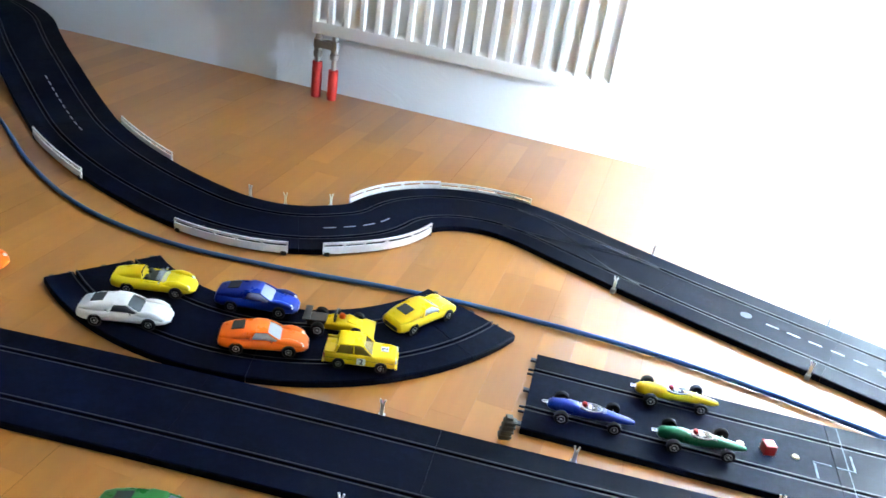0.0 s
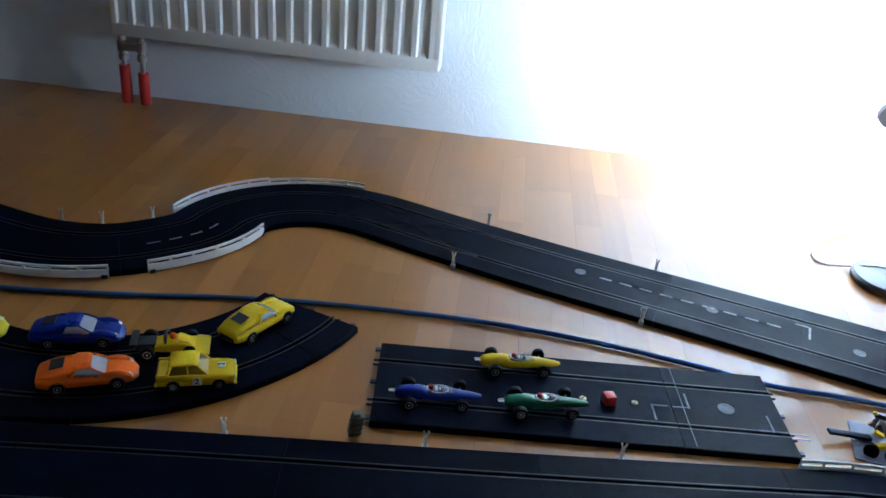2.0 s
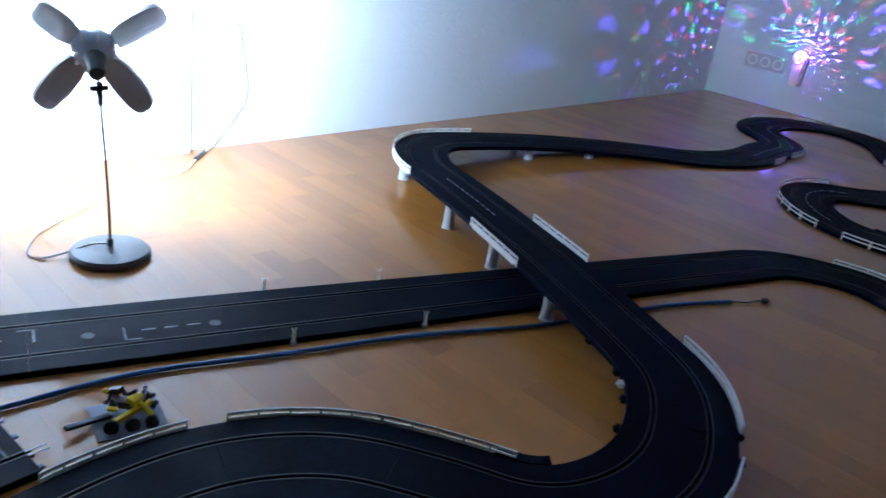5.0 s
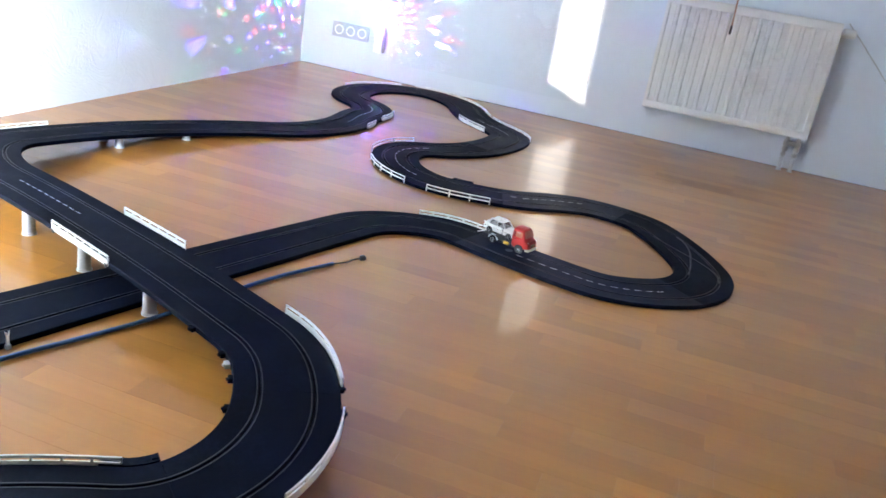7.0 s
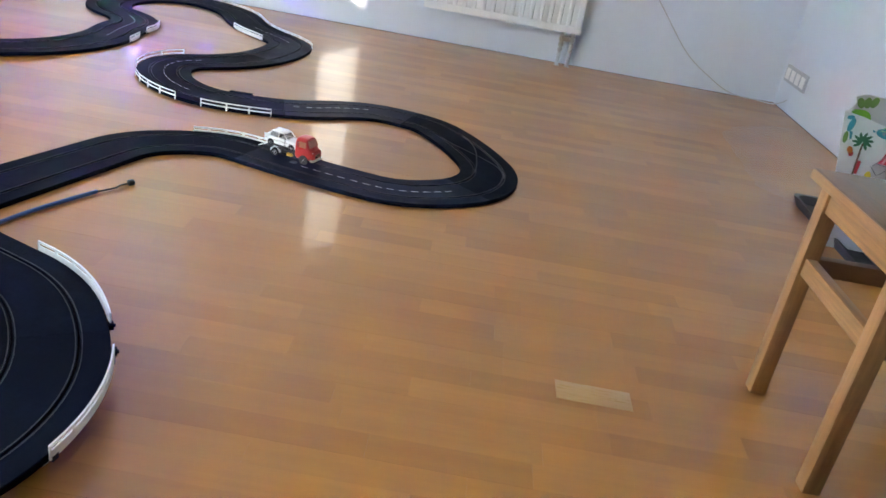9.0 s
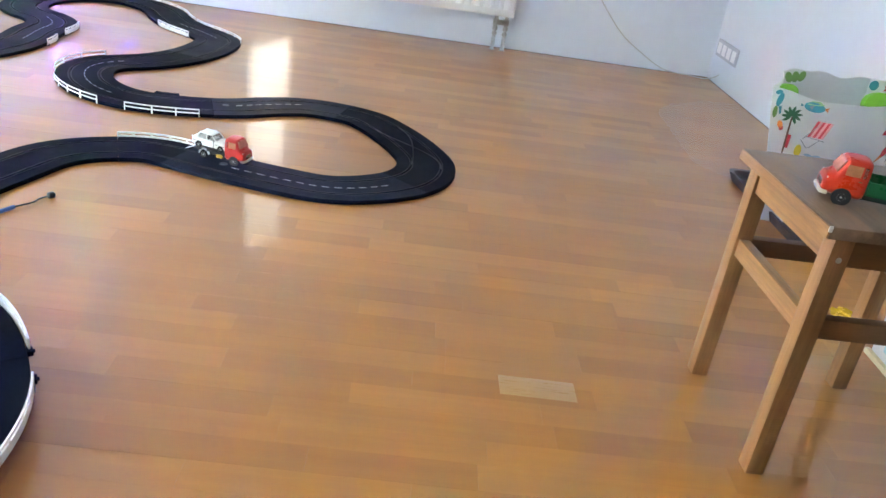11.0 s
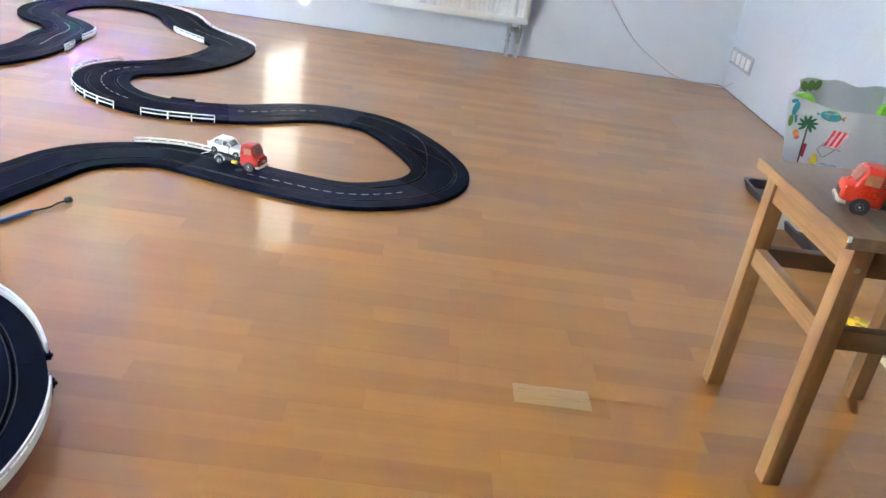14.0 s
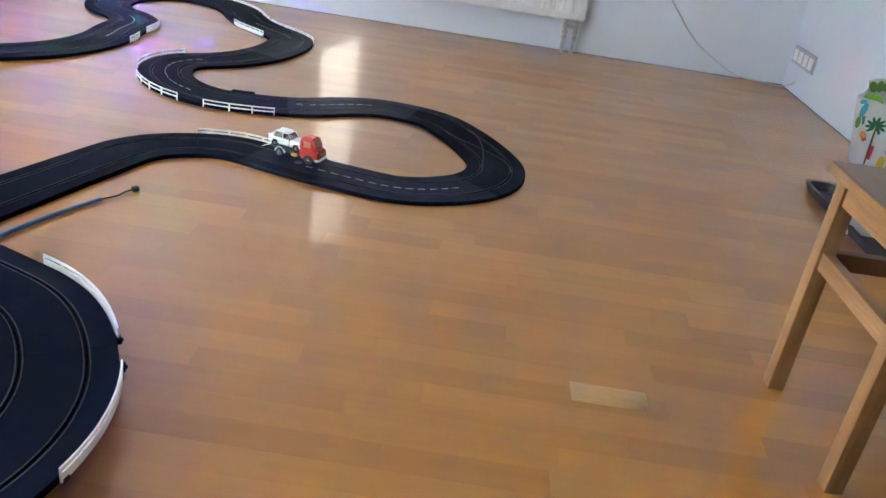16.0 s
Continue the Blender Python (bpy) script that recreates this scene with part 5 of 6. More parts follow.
def slotted_screw(x, y, deg):
    """A brass screw head with a slot across it."""
    t = thing("screw_head", flat(x, y, deg), "small slotted brass screw head in the track", "screw", "screws in the track")
    part("head", lathe([(0.0052, 0), (0.0056, 0.0006), (0.0046, 0.0016), (0.0004, 0.0019)], 20), BRASS, t)
    part("slot", boxed(-0.0046, 0.0046, -0.0009, 0.0009, 0.0012, 0.0021), BLACK_PL, t, "dark slot across the head")


slotted_screw(0.698, 1.478, 60)
slotted_screw(0.779, 1.484, 75)
can = thing("track_clip", pose(0.361, 1.331, 0, 4, 8, 25), "dark grey notched plastic clip standing on the floor", "clip")
DULL = material("dull_grey_green_plastic", (0.075, 0.075, 0.055), 0.6, vary=0.4, scale=60)
part("clip_plate", boxed(-0.0085, 0.0085, -0.0045, 0.0045, 0, 0.038, 0.0015), DULL, can)
for k in range(4):
    part("notch_rib", boxed(-0.0098, 0.0098, -0.0056, 0.0056, 0.005 + 0.009 * k, 0.0095 + 0.009 * k, 0.0008), DULL, can)
part("clip_hook", boxed(-0.0085, 0.0020, -0.0045, 0.0045, 0.038, 0.0435, 0.0012), DULL, can)


def block_model():
    """A yellow and black buildable toy vehicle on a grey plate."""
    t = thing("toy_block_model", pose(1.164, 1.465, 0, 0, 0, -12), "yellow and black toy building model on plate", "toy")
    plate_m = material("grey_card", (0.10, 0.10, 0.14), 0.5, vary=0.1, scale=20)
    part("base_plate", boxed(-0.052, 0.052, -0.047, 0.047, 0.0, 0.003, 0.0008), plate_m, t)
    yl, bl, br = PAINT["yellow"], BLACK_PL, material("dark_brown_plastic", (0.06, 0.025, 0.015), 0.4)
    rng = random.Random(3)
    part("frame_beam", boxed(-0.035, 0.040, -0.004, 0.004, 0, 0.008, 0.001, pose(0, -0.012, 0.012, 0, -8, 20)), yl, t)
    part("front_fork", boxed(-0.004, 0.004, -0.018, 0.018, 0, 0.006, 0.001, pose(0.022, -0.008, 0.018, 25, 0, 30)), yl, t)
    part("seat_block", boxed(-0.016, 0.016, -0.010, 0.010, 0, 0.012, 0.002, pose(-0.008, 0.010, 0.020, 0, 12, -20)), br, t)
    part("tank_block", boxed(-0.012, 0.012, -0.008, 0.008, 0, 0.012, 0.002, pose(0.012, 0.004, 0.024, 10, 0, 35)), yl, t)
    part("tail_block", boxed(-0.014, 0.014, -0.006, 0.006, 0, 0.008, 0.001, pose(-0.010, 0.028, 0.032, 0, -25, -60)), bl, t)
    part("blade_bar", boxed(-0.036, 0.036, -0.0055, 0.0055, 0, 0.005, 0.001, pose(-0.058, -0.004, 0.009, 0, 8, 20)), material("dark_blue_plastic", (0.006, 0.008, 0.022), 0.5, spec=0.15), t, "dark blue flat bar")
    for x, y, z, r in ((-0.030, -0.030, 0.011, 0.011), (0.000, -0.034, 0.011, 0.011), (0.028, -0.036, 0.010, 0.010), (0.030, 0.024, 0.012, 0.010), (-0.012, 0.036, 0.016, 0.009)):
        part("wheel", lathe([(r * 0.4, -0.005), (r, -0.004), (r, 0.004), (r * 0.4, 0.005)], 16, pose(x, y, z, 80, 0, rng.uniform(-30, 30))), RUBBER, t)
    for k in range(14):
        x, y, z = rng.uniform(-0.03, 0.04), rng.uniform(-0.02, 0.035), rng.uniform(0.016, 0.040)
        part("stud_part", boxed(-0.007, 0.007, -0.003, 0.003, -0.003, 0.003, 0.0007, pose(x, y, z, rng.uniform(-40, 40), rng.uniform(-40, 40), rng.uniform(0, 180))), (yl, bl, br, bl, br)[k % 5], t)
    part("handlebar", tubed([(0.020, -0.022, 0.040), (0.028, 0.0, 0.044), (0.034, 0.030, 0.038)], 0.0016, 8), bl, t)


block_model()

# ---- gift bag, tray and things by the south wall ----
PAPER = material("white_gift_paper", (0.92, 0.92, 0.92), 0.35, vary=0.05, scale=6, bump=0.35, bump_scale=9)
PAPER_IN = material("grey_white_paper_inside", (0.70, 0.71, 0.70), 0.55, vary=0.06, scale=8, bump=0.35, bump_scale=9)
PRINT = {k: material("print_" + k, c, 0.4, vary=0.18, scale=30) for k, c in dict(green=(0.02, 0.13, 0.06), lime=(0.17, 0.46, 0.03), leafy=(0.16, 0.30, 0.07), mint=(0.40, 0.58, 0.30), pink=(0.78, 0.42, 0.42), red=(0.55, 0.03, 0.05), teal=(0.03, 0.28, 0.36), yellow=(0.70, 0.55, 0.05), orange=(0.70, 0.22, 0.04),
                                                                              brown=(0.12, 0.06, 0.03), sky=(0.35, 0.55, 0.68), grey=(0.30, 0.30, 0.32)).items()}


def bag_crease(across, up):
    """How far the folded front of the bag stands out."""
    slack = 0.085 * (1 - up / 0.40)
    u = min(max((across - slack) / (0.46 - slack), 0), 1)
    return -0.055 * min(up / 0.40, 1) * (u / 0.40 if u < 0.40 else (1 - u) / 0.60)


def shape(t, name, pts, m, at, back=0.0):
    """A flat printed shape on the bag's front or back sheet; pts (across, up) in metres."""
    at = (at[0] - (0.011 if back == 0 and at[0] > 0.06 else 0), at[1])
    at = (at[0] + 0.085 * (1 - at[1] / 0.40) * (1 - at[0] / 0.46), at[1])
    bm = bmesh.new()
    lo = [bm.verts.new((back - 0.0018 + (0 if back else bag_crease(at[0] + a, b + at[1])), -a - at[0], b + at[1])) for a, b in pts]
    f = bm.faces.new(lo)
    r = bmesh.ops.extrude_face_region(bm, geom=[f])
    bmesh.ops.translate(bm, vec=(-0.0006, 0, 0), verts=[v for v in r["geom"] if isinstance(v, bmesh.types.BMVert)])
    part(name, bm, m, t, smooth=False)


def ellipse(rx, ry, tilt=0.0, n=16):
    c, s = math.cos(tilt), math.sin(tilt)
    return [(rx * math.cos(k * math.tau / n) * c - ry * math.sin(k * math.tau / n) * s, rx * math.cos(k * math.tau / n) * s + ry * math.sin(k * math.tau / n) * c) for k in range(n)]


def gift_bag():
    wide, deep, high = 0.46, 0.10, 0.40
    t = thing("gift_bag", pose(3.060, -0.706, 0, 0, 0, -5), "white paper gift bag with colourful beach prints", "bag")
    cols, rows = 20, 12

    def sheet(fn):
        bm = bmesh.new()
        g = [[bm.verts.new(fn(i / cols, j / rows)) for i in range(cols + 1)] for j in range(rows + 1)]
        for j in range(rows):
            for i in range(cols):
                bm.faces.new((g[j][i], g[j][i + 1], g[j + 1][i + 1], g[j + 1][i]))
        bmesh.ops.solidify(bm, geom=list(bm.faces), thickness=0.0008)
        return bm
    lean = lambda u, v: 0.085 * (1 - v) * (1 - u)
    front_top = lambda u: high - 0.006 - 0.012 * math.sin(math.pi * min(u * 1.6, 1)) + 0.003 * math.sin(u * 19)
    back_top = lambda u: high + 0.036 + 0.006 * math.sin(u * 11 + 0.6) + 0.004 * math.sin(u * 27) - 0.018 * max(0, 0.25 - u) / 0.25
    part("front_sheet", sheet(lambda u, v: (bag_crease(u * wide + lean(u, v * front_top(u) / high), v * front_top(u)), -u * wide - lean(u, v * front_top(u) / high), v * front_top(u))), PAPER, t)
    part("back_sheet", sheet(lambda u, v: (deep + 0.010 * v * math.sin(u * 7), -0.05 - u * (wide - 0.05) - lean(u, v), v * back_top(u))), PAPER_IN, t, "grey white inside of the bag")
    part("side_sheet", sheet(lambda u, v: (u * deep, -0.05 * u - lean(0, v) - 0.012 * v * math.sin(u * math.pi), v * (front_top(0) + (back_top(0) - front_top(0)) * u))), PAPER, t)
    part("side_sheet", sheet(lambda u, v: (u * deep, -wide + 0.030 * v * math.sin(u * math.pi), v * (front_top(1) + (back_top(1) - front_top(1)) * u))), PAPER, t)
    part("bottom_sheet", boxed(0.002, deep - 0.002, -wide + 0.002, -0.140, 0.0005, 0.002), PAPER, t)
    for y0, w, z1 in ((-0.055, 0.030, 0.402), (-0.315, 0.045, 0.418), (-0.385, 0.055, 0.432), (-0.430, 0.030, 0.425)):
        o = part("tissue", loft([(0.014, 0.006, 0.35, z1 - 0.02, 2), (0.028, w, 0.345, z1, 2.2), (0.050, w * 1.05, 0.345, z1 - 0.004, 2.2), (0.070, 0.008, 0.35, z1 - 0.02, 2)], 16, 3), PRINT["lime"], t, "bright green tissue paper")
        o.location = (0, y0, 0)
    # printed pictures on the front
    shape(t, "palm_trunk", [(0.006, -0.115), (0.010, -0.115), (0.006, -0.05), (0.002, 0.0), (-0.002, 0.0), (0.001, -0.05)], PRINT["brown"], (0.068, 0.322))
    for k in range(9):
        a = radians(-50 + 35 * k)
        c, q = math.cos(a), math.sin(a)
        leaf = [(0, 0), (0.012, 0.0048), (0.023, 0.0015), (0.027, -0.003), (0.020, -0.0045), (0.009, -0.0035)]
        shape(t, "palm_leaf", [(x * c - y * q, x * q + y * c) for x, y in leaf], PRINT["green"], (0.067, 0.325))
    for k in range(6):
        x0 = -0.020 + 0.0068 * k
        shape(t, "deck_chair_stripe", [(x0, -0.020), (x0 + 0.0068, -0.019), (x0 + 0.018, 0.030), (x0 + 0.0112, 0.029)], PRINT["red"] if k % 2 == 0 else PRINT["pink"], (0.142, 0.295))
    for p, q in (((-0.030, -0.028), (0.004, 0.030)), ((-0.010, -0.052), (0.014, -0.022)), ((-0.034, -0.030), (-0.012, -0.052)), ((-0.026, -0.018), (0.026, -0.024))):
        d = Vector((q[0] - p[0], q[1] - p[1])).normalized()
        nx, ny = -d.y * 0.0008, d.x * 0.0008
        shape(t, "deck_chair_leg", [(p[0] + nx, p[1] + ny), (q[0] + nx, q[1] + ny), (q[0] - nx, q[1] - ny), (p[0] - nx, p[1] - ny)], PRINT["grey"], (0.142, 0.293))
    shape(t, "fish_body", ellipse(0.027, 0.014, -0.05), PRINT["teal"], (0.122, 0.360))
    shape(t, "fish_back", [(-0.020, 0.004), (-0.012, 0.016), (0.008, 0.018), (0.022, 0.010), (0.008, 0.006)], PRINT["mint"], (0.122, 0.360))
    shape(t, "fish_tail", [(0.024, 0.0), (0.036, 0.008), (0.034, 0.0), (0.036, -0.008)], PRINT["orange"], (0.122, 0.360))
    shape(t, "fish_fin", [(-0.010, 0.002), (0.002, 0.008), (-0.002, -0.006)], PRINT["grey"], (0.118, 0.358))
    shape(t, "fish_snout", [(-0.027, 0.0), (-0.036, 0.004), (-0.034, -0.004)], PRINT["teal"], (0.122, 0.360))
    shape(t, "seahorse_body", ellipse(0.0075, 0.020, -0.10), PRINT["teal"], (0.020, 0.362))
    shape(t, "seahorse_head", ellipse(0.009, 0.006, 0.4), PRINT["teal"], (0.016, 0.382))
    shape(t, "seahorse_tail", [(-0.004, 0), (0.004, 0), (0.008, -0.020), (0.004, -0.024)], PRINT["teal"], (0.022, 0.345))
    shape(t, "leaf_print", ellipse(0.006, 0.017, 0.1), PRINT["leafy"], (0.010, 0.326))
    shape(t, "flower", ellipse(0.007, 0.011, 0.4), PRINT["orange"], (0.027, 0.294))
    shape(t, "flower", ellipse(0.006, 0.007, 0.2), PRINT["red"], (0.031, 0.284))
    shape(t, "ice_lolly", [(-0.005, -0.020), (0.004, -0.022), (0.003, 0.018), (-0.006, 0.018)], PRINT["red"], (0.056, 0.252))
    shape(t, "lemon_slice", ellipse(0.009, 0.020, 0.1), PRINT["yellow"], (0.098, 0.228))
    for k in range(3):
        shape(t, "wave", ellipse(0.010, 0.0035), PRINT["sky"], (0.128 + 0.014 * k, 0.222 - 0.004 * (k % 2)))
    for k in range(6):
        a0, a1 = radians(30 * k), radians(30 * k + 30)
        shape(t, "parasol_panel", [(0, 0.004)] + [(0.032 * math.cos(a0 + (a1 - a0) * q), 0.030 * math.sin(a0 + (a1 - a0) * q)) for q in (0, 0.5, 1)], PRINT["red"] if k % 2 else PRINT["sky"], (0.364, 0.312))
    shape(t, "parasol_pole", [(0.003, -0.055), (0.005, -0.055), (0.001, 0.03), (-0.001, 0.03)], PRINT["grey"], (0.366, 0.290))
    shape(t, "ice_cone", [(-0.022, -0.034), (0.004, -0.004), (-0.006, 0.004)], PRINT["orange"], (0.356, 0.262))
    shape(t, "ice_scoop", ellipse(0.008, 0.018, -0.3), PRINT["red"], (0.356, 0.268))
    for k in range(4):
        shape(t, "wave", ellipse(0.008, 0.006), PRINT["sky"], (0.334 + 0.013 * k, 0.362 - 0.003 * (k % 2)))
    shape(t, "shell", ellipse(0.014, 0.010), PRINT["sky"], (0.352, 0.388))
    shape(t, "lemon_slice", ellipse(0.010, 0.022, 0.1), PRINT["yellow"], (0.408, 0.262))
    # and on the turned-over rim of the back sheet
    for k in range(3):
        shape(t, "rim_leaf", ellipse(0.010, 0.016, 0.5 - 0.4 * k), PRINT["leafy"], (0.068 + 0.018 * k, 0.408 + 0.004 * k), deep - 0.006)
    shape(t, "rim_panel", [(-0.035, -0.03), (0.13, -0.03), (0.13, 0.022), (-0.035, 0.027)], PAPER, (0.325, 0.415), deep - 0.012)
    shape(t, "rim_fish", ellipse(0.013, 0.014), PRINT["teal"], (0.305, 0.424), deep - 0.014)
    shape(t, "starfish", [(q * math.cos(k * math.pi / 5), q * math.sin(k * math.pi / 5)) for k in range(10) for q in ((0.014,) if k % 2 == 0 else (0.006,))], PRINT["red"], (0.345, 0.420), deep - 0.014)


gift_bag()


def tray():
    """A long black plastic plant tray with a raised rim."""
    t = thing("plastic_tray", pose(3.110, -0.862, 0, 0, 0, 1), "long black plastic tray on the floor", "tray")
    bm = bmesh.new()
    outer, inner = [(0.32, 0.055, 0.030), (0.30, 0.044, 0.0)], [(0.305, 0.045, 0.030), (0.29, 0.038, 0.004)]
    def ring(hx, hy, z, r=0.03):
        out = []
        for sx, sy, a0 in ((1, 1, 0), (-1, 1, 90), (-1, -1, 180), (1, -1, 270)):
            for k in range(5):
                a = radians(a0 + 22.5 * k)
                out.append(bm.verts.new((sx * (hx - r) + r * math.cos(a), sy * (hy - r) + r * math.sin(a), z)))
        return out
    rings = [ring(*outer[1]), ring(*outer[0]), ring(*inner[0]), ring(*inner[1])]
    for a, b in zip(rings, rings[1:]):
        n = len(a)
        for k in range(n):
            bm.faces.new((a[k], a[(k + 1) % n], b[(k + 1) % n], b[k]))
    bm.faces.new(rings[0][::-1])
    bm.faces.new(rings[-1])
    part("tray_shell", bm, BLACK_PL, t)


tray()
box_t = thing("storage_box", pose(2.165, -0.872, 0, 0, 0, 0), "pale box with blue printed side under stool", "box")
part("box_body", boxed(-0.16, 0.16, -0.10, 0.10, 0.0, 0.115, 0.003), material("pale_card", (0.66, 0.68, 0.72), 0.5, vary=0.1, scale=10), box_t)
part("box_edge", boxed(-0.165, 0.165, 0.1005, 0.112, 0.0, 0.012, 0.001), material("pale_yellow_wood", (0.66, 0.56, 0.33), 0.5, vary=0.12, scale=20), box_t, "pale wooden edge")
for k in range(4):
    part("blue_print", boxed(-0.14 + 0.07 * k, -0.09 + 0.07 * k, 0.1003, 0.1010, 0.03, 0.09), PRINT["sky"], box_t)
foil = thing("yellow_wrapper", pose(2.46, -0.775, 0, 0, 0, 30), "crumpled shiny yellow wrapper on the floor", "wrapper")
bm = bmesh.new()
bmesh.ops.create_icosphere(bm, subdivisions=3, radius=0.02)
rng = random.Random(11)
for v in bm.verts:
    v.co = Vector((v.co.x * 1.8, v.co.y * 1.1, v.co.z * 0.6)) * (0.75 + 0.5 * rng.random())
zmin = min(v.co.z for v in bm.verts)
for v in bm.verts:
    v.co.z -= zmin
part("foil", bm, material("yellow_foil", (0.65, 0.42, 0.02), 0.25, 0.3, vary=0.2, scale=40), foil)

# ---- sockets, switches and wires on the walls ----


def gang_plate(m, label, n, kind):
    t = thing("socket_strip" if kind == "socket" else "switch_strip", m, label, "socket" if kind == "socket" else "switch")
    wide = 0.071 * n + 0.012
    part("frame_plate", boxed(-wide / 2, wide / 2, 0, 0.009, -0.041, 0.041, 0.002), GREY_PL, t, "silver grey cover frame")
    for k in range(n):
        x = -wide / 2 + 0.0415 + 0.071 * k
        if kind == "socket":
            part("socket_insert", lathe([(0.028, 0.0075), (0.028, 0.0100), (0.0205, 0.0100), (0.0195, 0.004), (0.001, 0.004)], 24, pose(x, 0, 0, -90, 0, 0)), WHITE_PL, t)
        else:
            part("rocker", boxed(x - 0.0245, x + 0.0245, 0.008, 0.0125, -0.026, 0.026, 0.0015), WHITE_PL, t)
    return t


gang_plate(pose(XB, 2.318, 0.225, 0, 0, 90), "grey four-gang wall socket strip near corner", 3, "socket")
gang_plate(pose(4.855, YC, 0.172, 0, 0, 0), "grey four-gang switch strip on white wall", 4, "switch")

disco = thing("disco_lamp", pose(XB - 0.01, 2.125, 0.23, 0, 0, 0), "plugged-in disco lamp throwing coloured light spots", "lamp")
part("adapter_body", boxed(-0.045, 0.0, -0.026, 0.026, -0.085, 0.060, 0.006), WHITE_PL, disco)
part("lamp_arm", tubed([(-0.03, 0, 0.055), (-0.05, 0.0, 0.075), (-0.075, -0.01, 0.075)], 0.007, 10), WHITE_PL, disco)


def pierced_ball():
    """A ball shell with many small holes."""
    bm = bmesh.new()
    bmesh.ops.create_icosphere(bm, subdivisions=6, radius=0.030)
    rng = random.Random(21)
    drop, kept = [], []
    shut = Vector((-0.89, -0.39, -0.24)).normalized()   # a closed field on the side of the room
    for f in sorted(bm.faces, key=lambda q: rng.random()):
        c = f.calc_center_median().normalized()
        if c.dot(shut) > 0.965:
            continue
        if (c.z < -0.2 and c.y < 0.1 and rng.random() < 0.6) or any((c - k).length < 0.16 for k in kept):
            continue
        kept.append(c)
        drop.append(f)
        if c.z > -0.08:
            drop += [q for e in f.edges for q in e.link_faces]
    bmesh.ops.delete(bm, geom=list(set(drop)), context="FACES")
    return bm


BALL = Vector((XB - 0.10, 2.108, 0.30))
ball = part("pierced_ball", pierced_ball(), glow("disco_shell", (0.24, 0.13, 1.0), 8), disco, "pierced rotating ball shell", smooth=False)
ball.location = BALL - Vector((XB - 0.01, 2.125, 0.23))
part("glowing_core", lathe([(0.001, -0.004), (0.004, -0.002), (0.004, 0.002), (0.001, 0.004)], 10, Matrix.Translation(ball.location)), glow("disco_core", (0.45, 0.35, 1.0), 40), disco)
for col, off, watts in (((1.0, 0.05, 0.08), (0.009, 0.0, 0.004), 22), ((0.02, 1.0, 0.35), (-0.006, 0.008, -0.003), 22), ((0.15, 0.08, 1.0), (-0.004, -0.009, 0.002), 120)):
    d = bpy.data.lights.new("disco_light", "POINT")
    d.energy, d.color, d.shadow_soft_size = watts, col, 0.0005
    o = new("disco_light", d)
    o.location = BALL + Vector(off)

cord("wall_wire", [(XB - 0.012, -0.19, 0.725), (XB - 0.010, -0.30, 0.62), (XB - 0.006, -0.43, 0.49), (XB - 0.006, -0.56, 0.345), (XB - 0.006, -0.72, 0.17), (XB - 0.006, -0.86, 0.075), (XB - 0.010, -0.99, 0.012), (XB - 0.03, -1.12, 0.004), (XB - 0.06, -1.20, 0.004), (XB - 0.12, YC + 0.006, 0.03), (XB - 0.17, YC + 0.004, 0.055)],
     0.0026, GREY_CABLE, "thin white wire sagging down the wall")
wand = thing("thermometer_stick", pose(XB - 0.135, 0.318, 0.60), "thin stick with black tip hanging on radiator", "stick")
part("stick", tubed([(0, 0, 0.03), (0.001, 0.004, 0.15)], 0.0035, 8), material("copper_stick", (0.40, 0.20, 0.12), 0.35, 0.5), wand)
part("black_tip", lathe([(0.002, -0.012), (0.005, -0.010), (0.0055, 0.02), (0.004, 0.032)], 12), BLACK_PL, wand)
part("hook", tubed([(0.001, 0.004, 0.148), (0.03, 0.004, 0.152), (0.06, 0.004, 0.146)], 0.0025, 8), STEEL, wand)


def wall_patch():
    """A slightly raised, shinier coat of paint with a rounded lower corner."""
    bm = bmesh.new()
    y0, y1, z0, z1, r = 0.945, 2.05, 0.10, 1.9, 0.06
    loop = [(y1, z0), (y1, z1), (y0, z1)] + [(y0 + r - r * math.cos(a), z0 + r - r * math.sin(a)) for a in np.linspace(0, math.pi / 2, 8)]
    a = [bm.verts.new((0, y, z)) for y, z in loop]
    b = [bm.verts.new((-0.006, y, z)) for y, z in loop]
    bm.faces.new(a)
    bm.faces.new(b[::-1])
    n = len(loop)
    for k in range(n):
        bm.faces.new((a[k], b[k], b[(k + 1) % n], a[(k + 1) % n]))
    o = part("trim_paint_patch", bm, WALL_SHINY, smooth=False)
    o.location = (XB, 0, 0)
    tagged(o, "shiny white latex paint patch on the wall", "wall patch", kind="structure")


wall_patch()


def floor_gap(name, x0, x1, y0, y1):
    """The dark open joint between the parquet and the wall."""
    tagged(part(name, boxed(x0, x1, y0, y1, 0.0002, 0.0012), material("dark_joint", (0.035, 0.022, 0.014), 0.8, vary=0.4, scale=12)), "dark open joint between floor and wall", "joint", kind="structure")


floor_gap("trim_joint_east", XB - 0.006, XB - 0.0005, YC + 0.001, YA - 0.007)
floor_gap("trim_joint_south", 1.25, XB - 0.007, YC + 0.0005, YC + 0.006)

# ---- floor strips ----


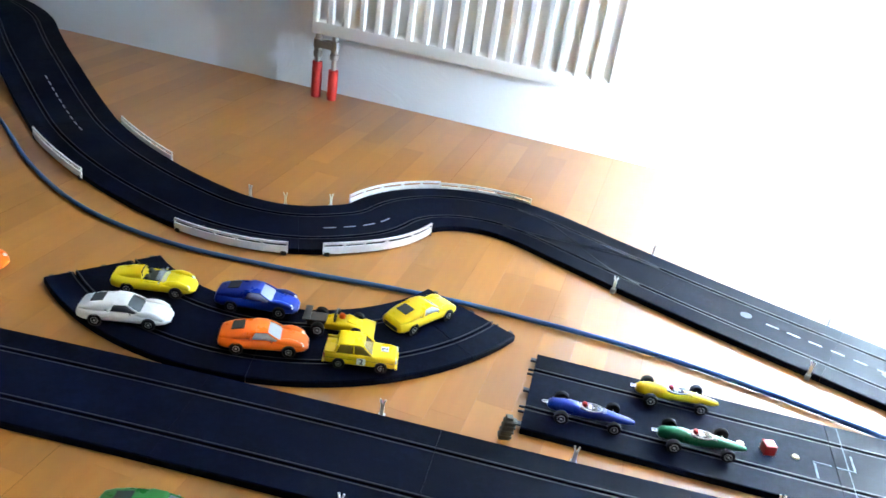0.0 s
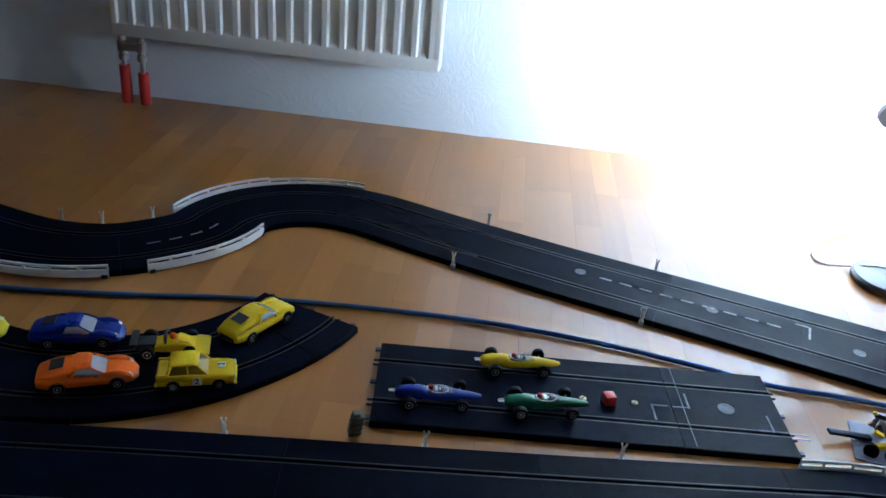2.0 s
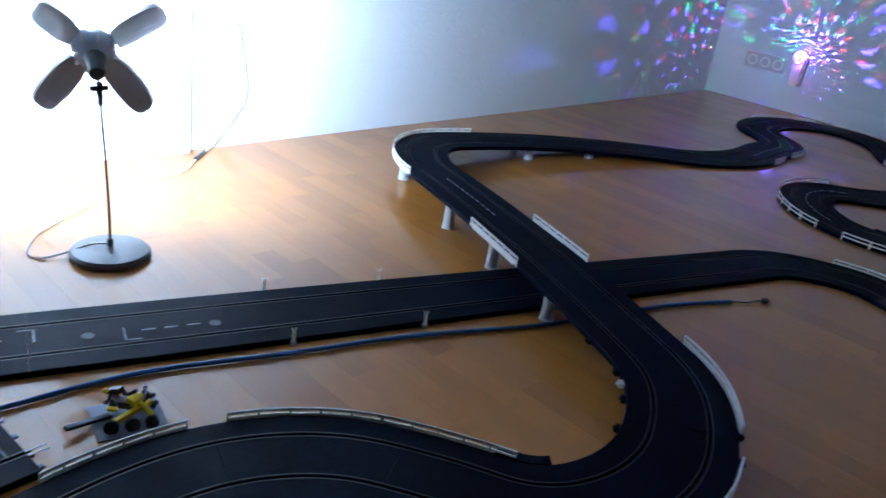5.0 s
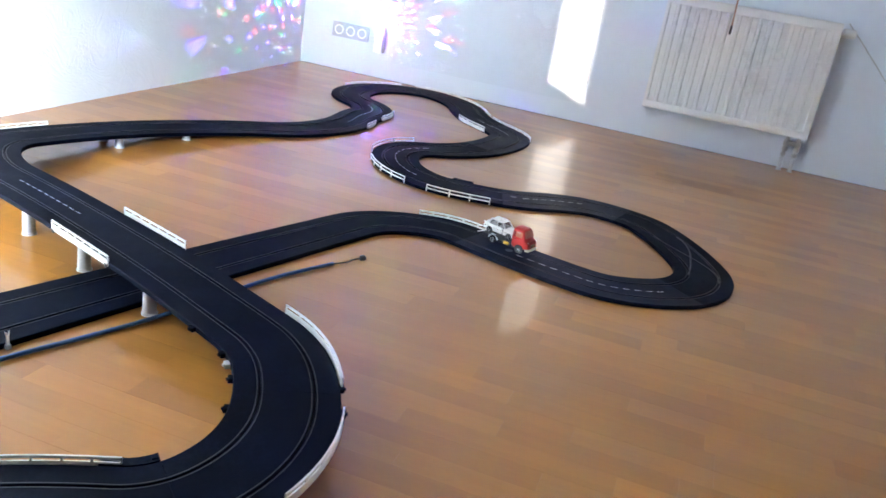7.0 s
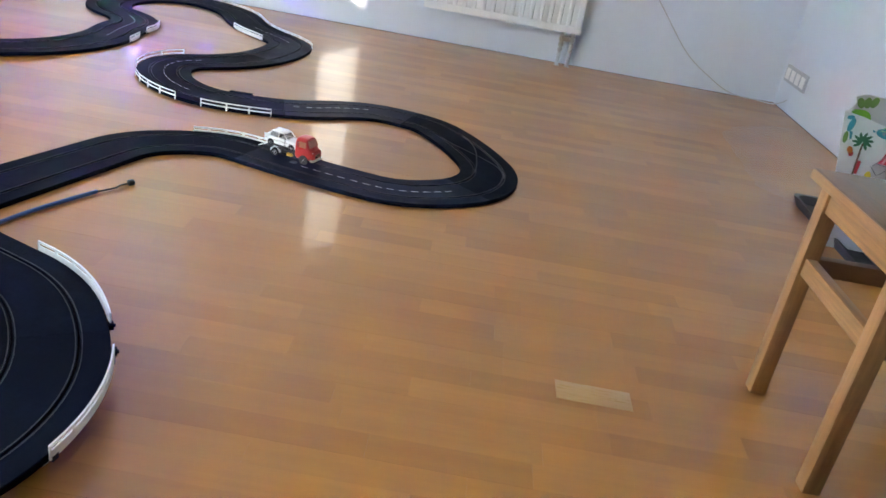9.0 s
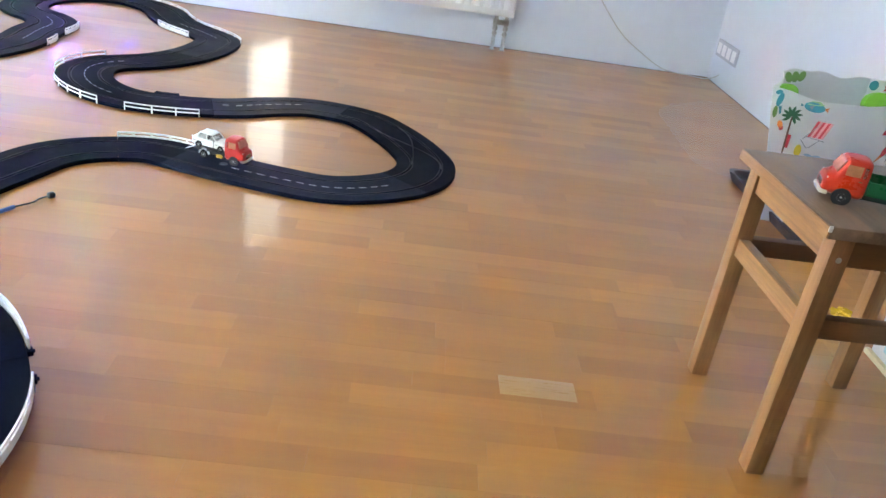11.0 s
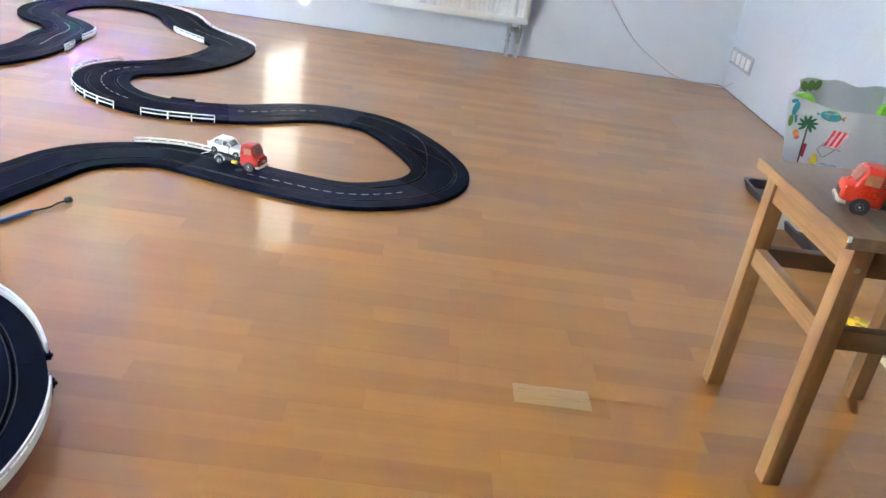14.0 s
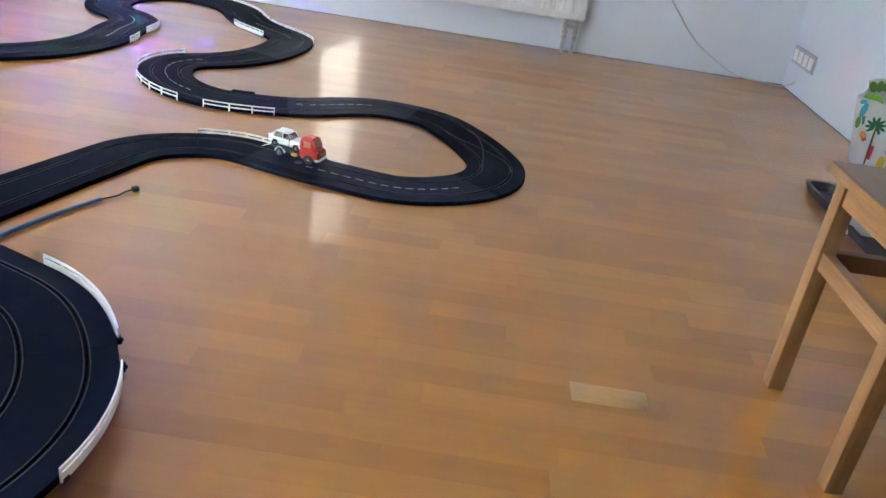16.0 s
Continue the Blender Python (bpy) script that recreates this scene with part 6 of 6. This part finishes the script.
def strip_mesh(w, length):
    bm = bmesh.new()
    e, d = 0.00005, 0.0016
    lo = [bm.verts.new((x, y, -d)) for x, y in ((0, 0), (w, 0), (w, length), (0, length))]
    hi = [bm.verts.new((x, y, 0)) for x, y in ((e, e), (w - e, e), (w - e, length - e), (e, length - e))]
    for k in range(4):
        bm.faces.new((lo[k], lo[(k + 1) % 4], hi[(k + 1) % 4], hi[k]))
    bm.faces.new(hi)
    return bm


def lay_floor():
    rng = random.Random(7)
    pitch, lengths = 0.0585, (0.26, 0.33, 0.40, 0.47)
    kinds = {}
    for q in lengths:
        me = bpy.data.meshes.new("plank")
        bm = strip_mesh(pitch - 0.00008, q - 0.00008)
        bm.to_mesh(me)
        bm.free()
        me.materials.append(PLANK)
        kinds[q] = me
    verts, faces, singles = [], [], 0
    x = XW
    while x < XB - 0.001:
        w = min(pitch, XB - x)
        y = -2.2 - rng.random() * 0.3
        while y < YA:
            q = rng.choice(lengths)
            y0, y1 = max(y, -2.2), min(y + q, YA)
            near = 1.0 < x < 3.0 and -0.62 < y0 < 0.75 and y1 - y0 > q - 0.001
            if y1 - y0 > 0.01:
                if near and singles < 300:
                    singles += 1
                    o = new("plank", kinds[q])
                    o.location = (x, y0, 0)
                    o.parent = floor
                else:
                    n = len(verts)
                    e, d, a, b = 0.00005, 0.0016, x + w - 0.00008, y1 - 0.00008
                    verts += [(x, y0, -d), (a, y0, -d), (a, b, -d), (x, b, -d), (x + e, y0 + e, 0), (a - e, y0 + e, 0), (a - e, b - e, 0), (x + e, b - e, 0)]
                    faces += [(n + k, n + (k + 1) % 4, n + 4 + (k + 1) % 4, n + 4 + k) for k in range(4)] + [(n + 4, n + 5, n + 6, n + 7)]
            y += q
        x += pitch
    me = bpy.data.meshes.new("planks")
    me.from_pydata(verts, [], faces)
    me.materials.append(PLANKS)
    o = new("planks", me)
    o.parent = floor
    o["kind"] = "stuff"


def board_joints():
    """Fine dark joints along the boards, each three strips wide."""
    rng = random.Random(17)
    verts, faces = [], []
    x = XW + 3 * 0.0585
    while x < XB - 0.05:
        y = -2.19
        while y < YA - 0.3:
            q = min(y + rng.uniform(0.9, 1.9), YA - 0.01)
            w = rng.uniform(0.0001, 0.00035)
            n = len(verts)
            verts += [(x - w, y, 0.0003), (x + w, y, 0.0003), (x + w, q, 0.0003), (x - w, q, 0.0003)]
            faces.append((n, n + 1, n + 2, n + 3))
            y = q + rng.choice((0.0, 0.4, 0.9))
        x += 3 * 0.0585
    me = bpy.data.meshes.new("board_joints")
    me.from_pydata(verts, [], faces)
    me.materials.append(material("dark_board_joint", (0.17, 0.075, 0.024), 0.8, spec=0.05, vary=0.3, scale=9))
    o = new("board_joints", me)
    o.parent = floor
    o["kind"] = "stuff"


lay_floor()
board_joints()
# a pale repaired piece
part("repair_plank", boxed(2.015, 2.073, -0.078, 0.062, -0.003, 0.0006, 0.0003), PALE, floor, "pale unstained repair piece")


def pale_patch():
    """A thin film along the south wall, duller and paler than the parquet under it."""
    rng = random.Random(7)
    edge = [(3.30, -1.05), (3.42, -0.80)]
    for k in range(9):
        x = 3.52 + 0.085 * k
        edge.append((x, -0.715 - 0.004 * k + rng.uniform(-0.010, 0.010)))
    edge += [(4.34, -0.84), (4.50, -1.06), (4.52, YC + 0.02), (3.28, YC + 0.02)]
    bm = bmesh.new()
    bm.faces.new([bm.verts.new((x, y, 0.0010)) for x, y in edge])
    o = part("floor_pale_patch", bm, PALE_FILM, smooth=False)
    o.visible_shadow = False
    tagged(o, "thin dull pale film on the parquet floor", "floor patch", kind="structure")


pale_patch()
